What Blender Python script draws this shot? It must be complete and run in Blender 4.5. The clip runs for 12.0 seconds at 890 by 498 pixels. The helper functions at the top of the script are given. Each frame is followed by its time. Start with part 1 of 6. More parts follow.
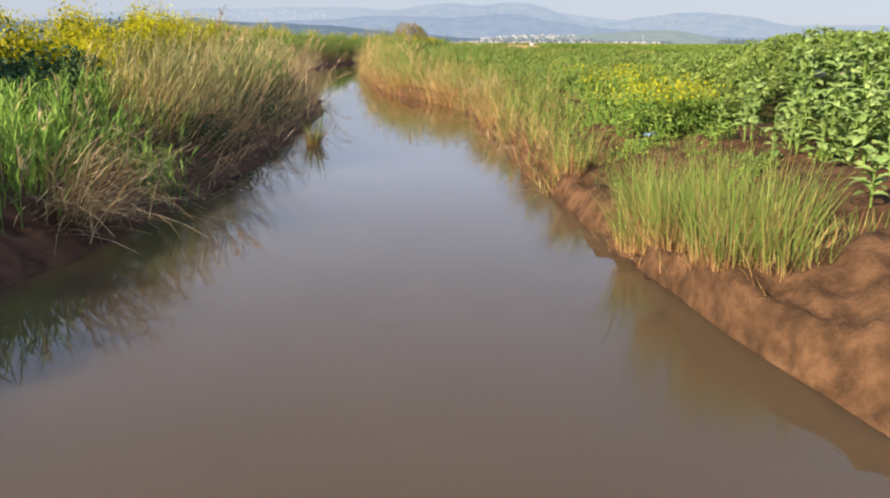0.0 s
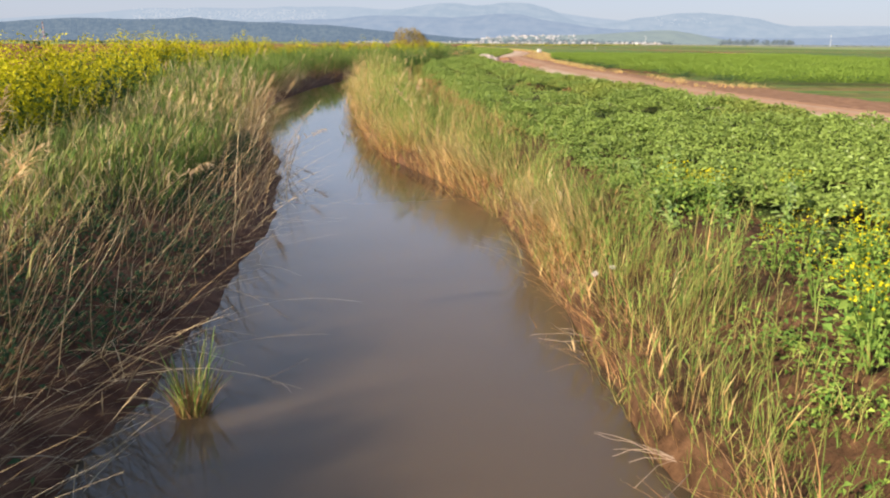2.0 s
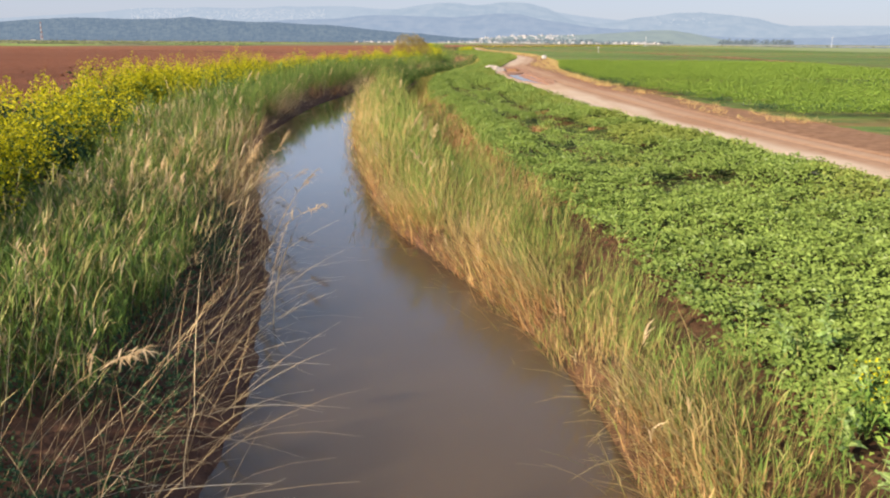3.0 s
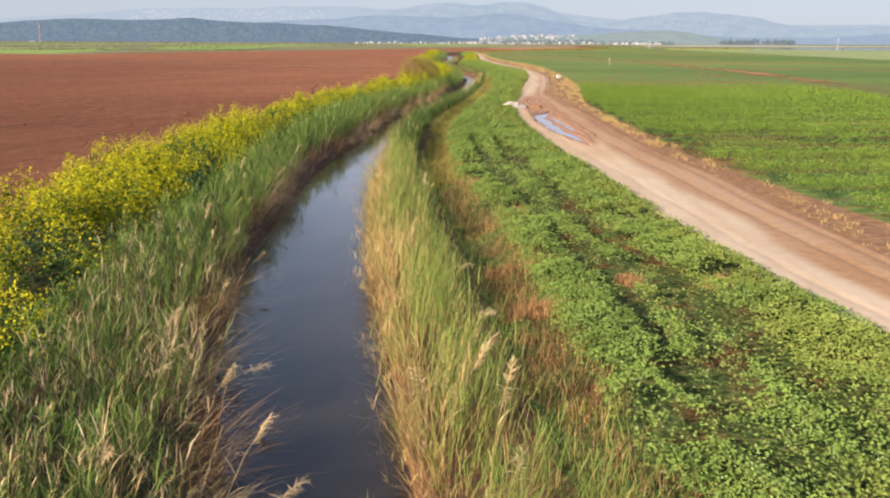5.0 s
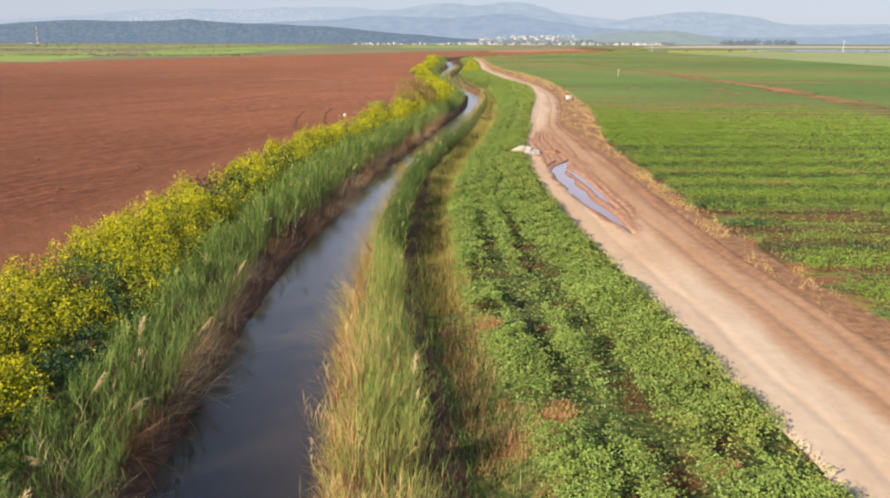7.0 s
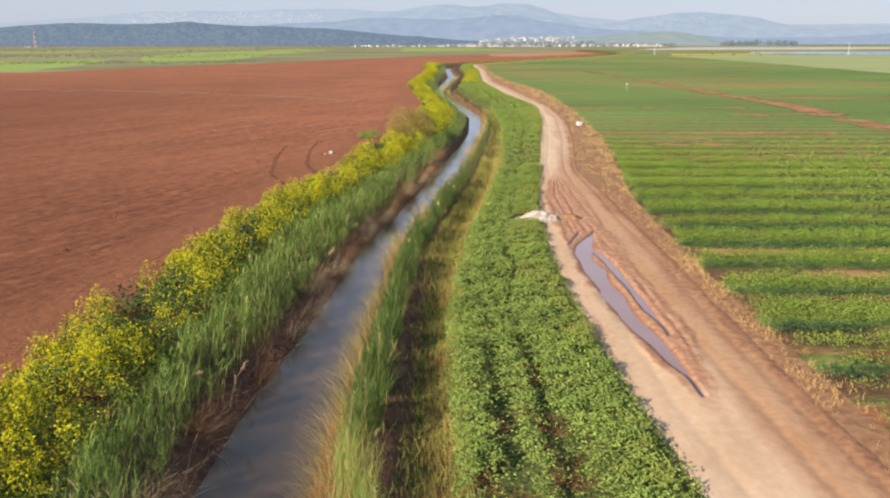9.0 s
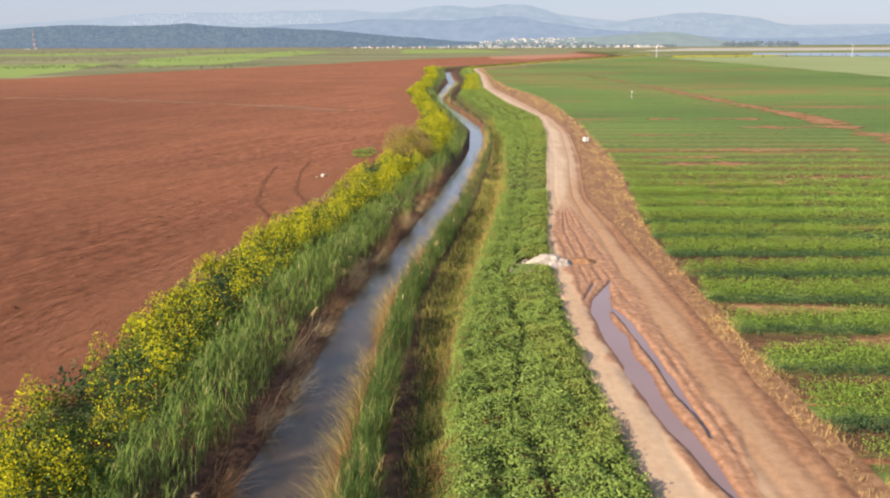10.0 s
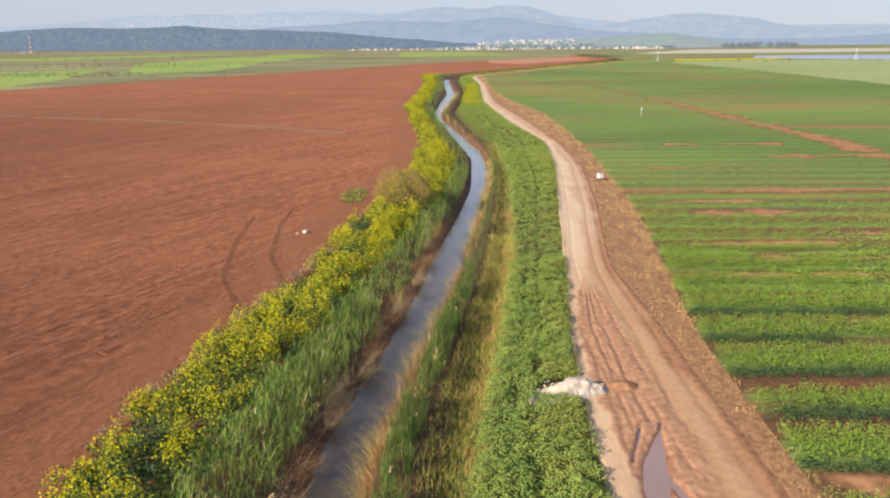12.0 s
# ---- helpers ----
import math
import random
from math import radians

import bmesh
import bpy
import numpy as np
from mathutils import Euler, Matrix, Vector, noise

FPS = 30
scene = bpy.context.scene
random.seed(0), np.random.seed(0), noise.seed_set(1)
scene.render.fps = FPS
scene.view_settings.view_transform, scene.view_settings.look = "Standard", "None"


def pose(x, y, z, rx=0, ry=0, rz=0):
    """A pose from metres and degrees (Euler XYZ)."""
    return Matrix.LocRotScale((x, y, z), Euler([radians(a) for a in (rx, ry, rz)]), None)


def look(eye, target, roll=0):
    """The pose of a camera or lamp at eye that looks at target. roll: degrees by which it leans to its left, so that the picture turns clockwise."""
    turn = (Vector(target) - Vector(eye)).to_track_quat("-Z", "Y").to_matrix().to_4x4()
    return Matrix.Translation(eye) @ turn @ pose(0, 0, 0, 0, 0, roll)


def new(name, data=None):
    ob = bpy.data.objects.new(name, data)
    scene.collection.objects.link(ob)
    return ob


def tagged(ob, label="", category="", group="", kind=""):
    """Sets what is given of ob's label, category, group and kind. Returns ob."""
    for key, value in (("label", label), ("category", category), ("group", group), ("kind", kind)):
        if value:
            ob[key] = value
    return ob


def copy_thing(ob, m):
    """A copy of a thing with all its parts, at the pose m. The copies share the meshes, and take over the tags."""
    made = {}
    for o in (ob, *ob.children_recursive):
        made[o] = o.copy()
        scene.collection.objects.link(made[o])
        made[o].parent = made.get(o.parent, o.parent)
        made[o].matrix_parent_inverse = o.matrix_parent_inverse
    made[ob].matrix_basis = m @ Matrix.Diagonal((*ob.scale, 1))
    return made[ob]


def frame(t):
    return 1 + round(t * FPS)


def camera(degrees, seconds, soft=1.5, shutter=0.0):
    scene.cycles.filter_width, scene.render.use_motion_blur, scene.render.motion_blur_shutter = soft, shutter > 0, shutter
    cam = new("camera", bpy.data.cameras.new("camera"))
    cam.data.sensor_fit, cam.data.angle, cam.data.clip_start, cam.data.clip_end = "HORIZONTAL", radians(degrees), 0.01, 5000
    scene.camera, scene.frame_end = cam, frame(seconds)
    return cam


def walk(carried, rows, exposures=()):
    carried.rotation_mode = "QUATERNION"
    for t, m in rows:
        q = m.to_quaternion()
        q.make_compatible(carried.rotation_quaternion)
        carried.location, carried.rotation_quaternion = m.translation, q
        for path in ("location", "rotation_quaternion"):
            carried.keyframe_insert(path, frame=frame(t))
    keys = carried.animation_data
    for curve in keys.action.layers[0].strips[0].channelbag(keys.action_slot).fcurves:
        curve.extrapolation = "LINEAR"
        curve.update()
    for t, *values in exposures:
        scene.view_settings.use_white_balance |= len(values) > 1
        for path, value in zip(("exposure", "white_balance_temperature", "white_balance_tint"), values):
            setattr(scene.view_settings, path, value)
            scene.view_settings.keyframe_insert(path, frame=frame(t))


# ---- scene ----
cam = camera(60.0, 12.0, soft=2.2)
PATH = [
    (0, (2.716, 0.002, 0.698), (2.695, 1.933, 0.181), 0.27),
    (0.5, (2.580, 1.988, 0.821), (2.560, 3.920, 0.303), 0.31),
    (1, (2.473, 4.175, 0.978), (2.452, 6.107, 0.460), 0.35),
    (1.5, (2.379, 6.175, 1.248), (2.359, 8.107, 0.730), 0.38),
    (2, (2.233, 8.278, 1.722), (2.214, 10.210, 1.204), 0.39),
    (2.5, (1.974, 10.212, 2.206), (1.957, 12.143, 1.687), 0.39),
    (3, (1.623, 12.161, 2.733), (1.607, 14.093, 2.214), 0.38),
    (4, (0.788, 16.252, 4.121), (0.772, 18.183, 3.601), 0.33),
    (5, (0.204, 20.921, 5.579), (0.188, 22.852, 5.059), 0.27),
    (5.5, (0.120, 23.484, 6.181), (0.105, 25.415, 5.661), 0.24),
    (6, (0.079, 26.265, 6.798), (0.063, 28.196, 6.277), 0.21),
    (6.5, (0.070, 28.879, 7.371), (0.055, 30.810, 6.850), 0.17),
    (7, (0.075, 31.614, 8.018), (0.059, 33.545, 7.498), 0.14),
    (8, (0.077, 36.980, 9.306), (0.061, 38.912, 8.787), 0.04),
    (9, (0.102, 42.162, 10.582), (0.085, 44.094, 10.064), -0.10),
    (9.5, (0.131, 44.701, 11.215), (0.113, 46.633, 10.698), -0.17),
    (10, (0.171, 47.411, 11.883), (0.152, 49.343, 11.367), -0.23),
    (10.5, (0.190, 50.015, 12.537), (0.171, 51.947, 12.021), -0.29),
    (11, (0.142, 52.550, 13.256), (0.123, 54.482, 12.741), -0.34),
    (11.5, (0.078, 55.020, 13.931), (0.060, 56.953, 13.417), -0.38),
    (12, (0.002, 57.599, 14.648), (-0.014, 59.531, 14.134), -0.41),
]
walk(cam, [(t, look(eye, target, roll)) for t, eye, target, roll in PATH])

# ---- world and sun ----
SUN_DIR = Vector((-0.70, -0.55, 0.40)).normalized()
world = bpy.data.worlds.new("sky")
scene.world = world
world.use_nodes = True
wn = world.node_tree
sky = wn.nodes.new("ShaderNodeTexSky")
sky.sky_type = 'NISHITA'
sky.sun_disc = False
sky.sun_elevation = math.asin(SUN_DIR.z)
sky.sun_rotation = math.atan2(SUN_DIR.x, SUN_DIR.y)
sky.air_density, sky.dust_density, sky.ozone_density = 1.2, 0.4, 4.0
tint = wn.nodes.new("ShaderNodeMix")
tint.data_type, tint.blend_type = 'RGBA', 'MULTIPLY'
tint.inputs[0].default_value = 1.0
tint.inputs[7].default_value = (0.90, 0.95, 1.14, 1)
wn.links.new(sky.outputs[0], tint.inputs[6])
veil = wn.nodes.new("ShaderNodeMix")
veil.data_type = 'RGBA'
veil.inputs[0].default_value = 0.80
height = wn.nodes.new("ShaderNodeTexGradient")
height.texture_mapping.mapping_x = 'Z'
haze_sky = wn.nodes.new("ShaderNodeValToRGB")
SKY_HAZE = ((0.0, (0.72, 0.77, 0.94, 1)), (0.06, (0.74, 0.80, 0.98, 1)), (0.16, (1.12, 1.28, 1.62, 1)), (0.5, (0.60, 0.77, 1.12, 1)), (1.0, (0.18, 0.26, 0.46, 1)))
for at, shade in SKY_HAZE[1:-1]:
    haze_sky.color_ramp.elements.new(at)
for stop, (at, shade) in zip(haze_sky.color_ramp.elements, SKY_HAZE):
    stop.position, stop.color = at, shade
wn.links.new(height.outputs["Fac"], haze_sky.inputs[0])
bright = wn.nodes.new("ShaderNodeMix")
bright.data_type, bright.blend_type = 'RGBA', 'MULTIPLY'
bright.inputs[0].default_value = 1.0
bright.inputs[7].default_value = (5.0, 5.0, 5.0, 1)
wn.links.new(haze_sky.outputs[0], bright.inputs[6])
wn.links.new(bright.outputs[2], veil.inputs[7])
wn.links.new(tint.outputs[2], veil.inputs[6])
wn.links.new(veil.outputs[2], wn.nodes["Background"].inputs[0])
wn.nodes["Background"].inputs[1].default_value = 0.076
sun = new("sun", bpy.data.lights.new("sun", 'SUN'))
sun.data.energy, sun.data.angle, sun.data.color = 5.9, radians(2.5), (1.0, 0.81, 0.63)
sun.matrix_world = look(SUN_DIR * 100, (0, 0, 0))
scene.view_settings.exposure = 1.03

# ---- materials ----


class Mat:
    """A node material with a Principled surface and a few shorthand calls."""

    def __init__(self, name, rough=0.8, spec=0.3):
        self.m = bpy.data.materials.new(name)
        self.m.use_nodes = True
        self.t = self.m.node_tree
        self.b = self.t.nodes["Principled BSDF"]
        self.b.inputs["Roughness"].default_value = rough
        self.b.inputs["Specular IOR Level"].default_value = spec

    def node(self, kind):
        return self.t.nodes.new(kind)

    def math(self, operation, a, b):
        n = self.node("ShaderNodeMath")
        n.operation = operation
        for v, socket in ((a, n.inputs[0]), (b, n.inputs[1])):
            if isinstance(v, (int, float)):
                socket.default_value = v
            else:
                self.link(v, socket)
        return n.outputs[0]

    def link(self, a, b):
        self.t.links.new(a, b)

    def coords(self, scale=(1, 1, 1), turn=0.0):
        g = self.node("ShaderNodeNewGeometry")
        rot = self.node("ShaderNodeVectorRotate")
        rot.rotation_type = 'Z_AXIS'
        rot.inputs["Angle"].default_value = radians(-turn)
        self.link(g.outputs["Position"], rot.inputs["Vector"])
        mp = self.node("ShaderNodeMapping")
        mp.inputs["Scale"].default_value = scale
        self.link(rot.outputs[0], mp.inputs["Vector"])
        return mp.outputs[0]

    def noise(self, scale, detail=4, stretch=(1, 1, 1), rough=0.6, turn=0.0):
        n = self.node("ShaderNodeTexNoise")
        n.inputs["Scale"].default_value = scale
        n.inputs["Detail"].default_value = detail
        n.inputs["Roughness"].default_value = rough
        self.link(self.coords(stretch, turn), n.inputs["Vector"])
        return n.outputs["Fac"]

    def ramp(self, fac, stops):
        r = self.node("ShaderNodeValToRGB")
        el = r.color_ramp.elements
        while len(el) < len(stops):
            el.new(0.5)
        for e, (p, c) in zip(el, stops):
            e.position, e.color = p, (*c, 1)
        self.link(fac, r.inputs[0])
        return r.outputs[0]

    def span(self, fac, lo, hi, a=0.0, b=1.0):
        r = self.node("ShaderNodeMapRange")
        for i, v in enumerate((lo, hi, a, b)):
            r.inputs[i + 1].default_value = v
        self.link(fac, r.inputs[0])
        return r.outputs[0]

    def mix(self, fac, a, b, blend='MIX'):
        n = self.node("ShaderNodeMix")
        n.data_type, n.blend_type = 'RGBA', blend
        for s, v in ((n.inputs[0], fac), (n.inputs[6], a), (n.inputs[7], b)):
            if isinstance(v, (int, float)):
                s.default_value = v
            elif isinstance(v, tuple):
                s.default_value = (*v, 1)
            else:
                self.link(v, s)
        return n.outputs[2]

    def attr(self, name):
        n = self.node("ShaderNodeAttribute")
        n.attribute_name = name
        return n.outputs["Fac"]

    def island(self):
        return self.node("ShaderNodeNewGeometry").outputs["Random Per Island"]

    def color(self, c):
        if isinstance(c, tuple):
            self.b.inputs["Base Color"].default_value = (*c, 1)
        else:
            self.link(c, self.b.inputs["Base Color"])
        return self

    def bump(self, fac, strength=0.5, dist=0.05):
        n = self.node("ShaderNodeBump")
        n.inputs["Strength"].default_value = strength
        n.inputs["Distance"].default_value = dist
        self.link(fac, n.inputs["Height"])
        self.link(n.outputs[0], self.b.inputs["Normal"])
        return self


def leaf_material(name, stops, patch=0.5, through_light=0.15, rough=0.7, spec=0.15, dark=0.7, foot=None):
    """Foliage: each leaf its own shade, broad patches over the ground, some light passing through; foot: a dry lower end."""
    m = Mat(name, rough, spec)
    c = m.ramp(m.island(), stops)
    if foot:
        c = m.mix(m.span(m.attr("tip"), 0.05, 0.40), foot, c)
    p = m.span(m.noise(0.35, 3), 0.35, 0.65)
    c = m.mix(patch, c, m.mix(p, (dark, dark, dark), (1.25, 1.2, 1.1)), 'MULTIPLY')
    m.color(c)
    tr = m.node("ShaderNodeBsdfTranslucent")
    m.link(c, tr.inputs[0])
    ms = m.node("ShaderNodeMixShader")
    ms.inputs[0].default_value = through_light
    m.link(m.b.outputs[0], ms.inputs[1])
    m.link(tr.outputs[0], ms.inputs[2])
    m.link(ms.outputs[0], m.t.nodes["Material Output"].inputs[0])
    return m.m


def soil_material(name, dark, mid, light, scale=1.0, stretch=(1, 1, 1), bump=0.6, dist=0.06):
    m = Mat(name, 0.95, 0.15)
    big = m.noise(0.07 * scale, 4, stretch)
    fine = m.noise(2.2 * scale, 6, stretch)
    c = m.ramp(fine, [(0.38, dark), (0.5, mid), (0.63, light)])
    c = m.mix(m.span(big, 0.35, 0.65, 0.0, 0.45), c, mid)
    c = m.mix(0.6, c, m.mix(m.noise(0.4 * scale, 4, stretch), (0.7, 0.7, 0.7), (1.25, 1.22, 1.2)), 'MULTIPLY')
    m.color(c).bump(fine, bump, dist)
    return m




FURROW = 64.0


def red_field_material():
    """Ploughed red earth: furrows, clods, a smoother driven lane along the edge."""
    m = Mat("red_ploughed_soil", 0.95, 0.1)
    fur = m.noise(1.0, 5, (0.07, 1.0, 1), 0.65, FURROW)
    clod = m.noise(1.3, 8, (0.6, 1.2, 1), 0.75, FURROW)
    big = m.noise(0.05, 4, (0.5, 1.2, 1))
    c = m.ramp(clod, [(0.40, (0.15, 0.063, 0.032)), (0.49, (0.235, 0.10, 0.051)), (0.60, (0.32, 0.15, 0.085))])
    c = m.mix(m.span(fur, 0.45, 0.58, 0.0, 0.5), c, (0.165, 0.068, 0.034))
    c = m.mix(m.span(big, 0.42, 0.6, 0.0, 0.5), c, (0.27, 0.12, 0.062))
    lump = m.math('MULTIPLY', m.span(m.noise(0.55, 4, (0.35, 1.2, 1), 0.6, FURROW), 0.60, 0.70), m.span(m.noise(0.03, 3), 0.45, 0.55))
    c = m.mix(m.math('MULTIPLY', lump, 0.6), c, (0.12, 0.075, 0.035))
    wide = m.noise(0.22, 5, (0.12, 1.0, 1), 0.7, FURROW)
    c = m.mix(0.5, c, m.mix(m.span(wide, 0.40, 0.60), (0.80, 0.78, 0.76), (1.2, 1.2, 1.2)), 'MULTIPLY')
    line = m.noise(2.4, 4, (0.025, 1.0, 1), 0.6, FURROW)
    c = m.mix(m.span(line, 0.56, 0.64, 0.0, 0.45), c, (0.14, 0.058, 0.03))
    # Paler where soil is dry, and far off where haze is painted in.
    c = m.mix(1.0, c, m.mix(m.attr("dry_and_hazy"), (0.80, 0.77, 0.76), (1.28, 1.28, 1.28)), 'MULTIPLY')
    speck = m.span(m.noise(1.2, 3, (0.35, 1.4, 1), 0.6, FURROW), 0.585, 0.66, 0.0, 0.6)
    c = m.mix(speck, c, (0.115, 0.05, 0.027))
    crumb = m.span(m.noise(1.5, 3, (0.4, 1.3, 1), 0.6, FURROW + 4), 0.60, 0.68, 0.0, 0.4)
    c = m.mix(crumb, c, (0.36, 0.185, 0.11))
    c = m.mix(m.span(m.attr("lane"), 0.0, 1.0, 0.0, 0.75), c, m.mix(m.noise(0.7, 4, (2.0, 0.25, 1)), (0.22, 0.098, 0.05), (0.30, 0.14, 0.075)))
    m.color(m.mix(1.0, c, (0.85, 0.81, 0.80), 'MULTIPLY')).bump(m.math('ADD', clod, fur), 1.0, 0.3)
    return m.m


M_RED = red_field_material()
M_BANK = soil_material("bank_soil", (0.062, 0.031, 0.019), (0.10, 0.052, 0.032), (0.15, 0.080, 0.048), 1.6, bump=0.8, dist=0.08).m


def under_material(name, lo, hi):
    """Soil partly hidden by low weeds and litter; lo, hi: where weeds give way to soil."""
    m = Mat(name, 0.95, 0.1)
    f = m.noise(6.0, 6)
    weeds = m.ramp(f, [(0.38, (0.03, 0.05, 0.014)), (0.5, (0.06, 0.09, 0.024)), (0.62, (0.13, 0.125, 0.045))])
    soil = m.ramp(f, [(0.38, (0.072, 0.038, 0.016)), (0.64, (0.138, 0.074, 0.033))])
    m.color(m.mix(m.span(m.noise(0.8, 4), lo, hi), weeds, soil)).bump(f, 1.0, 0.14)
    return m.m


M_UNDER = under_material("weedy_soil", 0.50, 0.64)
M_BARE = soil_material("bare_red_soil", (0.042, 0.024, 0.012), (0.076, 0.042, 0.021), (0.125, 0.070, 0.036), 2.4, bump=0.9, dist=0.07).m
M_VERGE = soil_material("verge_soil", (0.14, 0.075, 0.039), (0.215, 0.122, 0.066), (0.29, 0.176, 0.10), 1.3, bump=0.7, dist=0.06).m


def field_material():
    """Young green crop seen from afar: rows across, bare red soil in dashes and patches."""
    m = Mat("green_field_ground", 0.9, 0.1)
    rows = m.noise(0.62, 3, (0.03, 1.0, 1), 0.6)
    fine = m.noise(2.2, 6, (0.5, 1.2, 1), 0.7)
    g = m.ramp(fine, [(0.40, (0.054, 0.102, 0.028)), (0.5, (0.104, 0.166, 0.046)), (0.6, (0.168, 0.232, 0.070))])
    g = m.mix(m.span(rows, 0.40, 0.60, 0.0, 0.85), g, m.mix(m.noise(0.1, 3), (0.108, 0.180, 0.042), (0.148, 0.214, 0.055)))
    big = m.noise(0.012, 5, (0.35, 1, 1))
    g = m.mix(0.8, g, m.mix(m.span(big, 0.42, 0.58), (0.74, 0.78, 0.78), (1.25, 1.18, 1.08)), 'MULTIPLY')
    s = m.ramp(fine, [(0.3, (0.20, 0.085, 0.04)), (0.7, (0.34, 0.16, 0.085))])
    dash = m.span(m.noise(0.30, 6, (0.07, 1.3, 1), 0.75), 0.515, 0.56)
    patch = m.span(m.noise(0.022, 3, (0.5, 1, 1)), 0.46, 0.56)
    sep = m.node("ShaderNodeSeparateXYZ")
    m.link(m.coords(), sep.inputs[0])
    across = m.math('ADD', m.math('ADD', sep.outputs[1], m.math('MULTIPLY', sep.outputs[0], 0.02)), m.math('MULTIPLY', m.noise(0.15, 3), 1.2))
    beds = m.math('PINGPONG', m.math('ADD', across, -84.3), 2.05)
    g = m.mix(0.45, g, m.mix(m.span(beds, 0.9, 1.5), (1.12, 1.12, 1.0), (0.66, 0.72, 0.80)), 'MULTIPLY')
    # Darker soil between the nearer beds.
    furrow_soil = m.ramp(fine, [(0.3, (0.06, 0.034, 0.022)), (0.7, (0.15, 0.078, 0.045))])
    c = m.mix(m.math('MULTIPLY', dash, patch), g, s)
    m.color(m.mix(m.attr("bare"), c, furrow_soil)).bump(m.math('ADD', fine, rows), 0.9, 0.2)
    return m.m


M_FIELD = field_material()


def road_material():
    m = Mat("pale_dirt_road", 0.92, 0.2)
    fine = m.noise(3.6, 6, (1.0, 0.85, 1), 0.65)
    along = m.noise(1.0, 5, (1.3, 0.10, 1), 0.6)
    pale = m.ramp(fine, [(0.32, (0.40, 0.288, 0.185)), (0.5, (0.435, 0.318, 0.208)), (0.68, (0.47, 0.35, 0.235))])
    grey = m.ramp(fine, [(0.32, (0.43, 0.345, 0.25)), (0.68, (0.48, 0.388, 0.285))])
    pale = m.mix(m.attr("bleach"), pale, grey)
    tan = m.ramp(fine, [(0.38, (0.265, 0.150, 0.080)), (0.62, (0.325, 0.195, 0.108))])
    mud = m.ramp(fine, [(0.38, (0.23, 0.122, 0.070)), (0.5, (0.29, 0.163, 0.096)), (0.63, (0.35, 0.21, 0.13))])
    wet = m.ramp(fine, [(0.3, (0.13, 0.062, 0.036)), (0.7, (0.22, 0.11, 0.065))])
    side = m.ramp(fine, [(0.38, (0.17, 0.084, 0.044)), (0.62, (0.28, 0.15, 0.08))])
    c = m.mix(m.span(along, 0.46, 0.70, 0.0, 0.3), pale, tan)
    c = m.mix(0.5, c, m.mix(m.span(m.noise(0.35, 4), 0.35, 0.65), (0.9, 0.89, 0.87), (1.06, 1.06, 1.06)), 'MULTIPLY')
    c = m.mix(m.attr("orange"), c, tan)
    c = m.mix(m.attr("mud"), c, mud)
    c = m.mix(m.attr("wet"), c, wet)
    c = m.mix(m.attr("side"), c, side)
    m.color(c).bump(fine, 0.06, 0.01)
    m.link(m.span(m.attr("wet"), 0.0, 1.0, 0.92, 0.45), m.b.inputs["Roughness"])
    return m.m


M_ROAD = road_material()


def water_material(name, tint, ripple=0.02, rough=0.03, cloudy=0.0, clear=None):
    m = Mat(name, rough, 0.5)
    m.b.inputs["IOR"].default_value = 1.38
    m.b.subsurface_method = 'BURLEY'
    m.b.inputs["Subsurface Weight"].default_value = cloudy
    m.b.inputs["Subsurface Radius"].default_value = (0.40, 0.32, 0.25)
    m.b.inputs["Subsurface Scale"].default_value = 1.0
    n = m.noise(0.25, 3)
    c = m.mix(m.span(n, 0.3, 0.7), tint, tuple(v * 1.15 for v in tint))
    # clear: darker body colour for the stretch that the reeds shade.
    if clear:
        c = m.mix(m.attr("sunlit_silt"), clear, c)
    m.color(c)
    m.bump(m.noise(1.1, 2, (1, 0.6, 1)), 0.05, ripple)
    return m.m


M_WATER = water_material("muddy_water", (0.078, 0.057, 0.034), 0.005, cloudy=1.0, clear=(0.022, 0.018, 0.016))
M_PUDDLE = water_material("puddle_water", (0.20, 0.14, 0.135), 0.003)

M_REED = leaf_material("green_reed", [(0.0, (0.052, 0.108, 0.03)), (0.4, (0.118, 0.196, 0.038)), (0.86, (0.180, 0.250, 0.054)), (1.0, (0.28, 0.27, 0.12))])
M_DEEP = leaf_material("deep_green_reed", [(0.0, (0.028, 0.064, 0.015)), (0.5, (0.052, 0.100, 0.022)), (0.9, (0.092, 0.145, 0.033)), (1.0, (0.24, 0.22, 0.09))])
M_FRESH = leaf_material("fresh_green_reed", [(0.0, (0.12, 0.24, 0.04)), (0.5, (0.18, 0.33, 0.055)), (0.9, (0.26, 0.40, 0.08)), (1.0, (0.40, 0.40, 0.15))])
M_GRASS = leaf_material("bank_grass", [(0.0, (0.085, 0.16, 0.03)), (0.5, (0.145, 0.235, 0.045)), (0.85, (0.245, 0.305, 0.075)), (1.0, (0.38, 0.35, 0.13))], foot=(0.30, 0.20, 0.08))
M_DRY = leaf_material("dry_reed", [(0.0, (0.29, 0.20, 0.105)), (0.4, (0.44, 0.33, 0.18)), (0.8, (0.58, 0.47, 0.28)), (1.0, (0.66, 0.57, 0.39))], through_light=0.15, rough=0.7)
M_TAN = leaf_material("tan_reed", [(0.0, (0.28, 0.30, 0.09)), (0.4, (0.46, 0.38, 0.15)), (0.8, (0.58, 0.45, 0.21)), (1.0, (0.58, 0.39, 0.17))], through_light=0.25, rough=0.7, foot=(0.52, 0.29, 0.12))
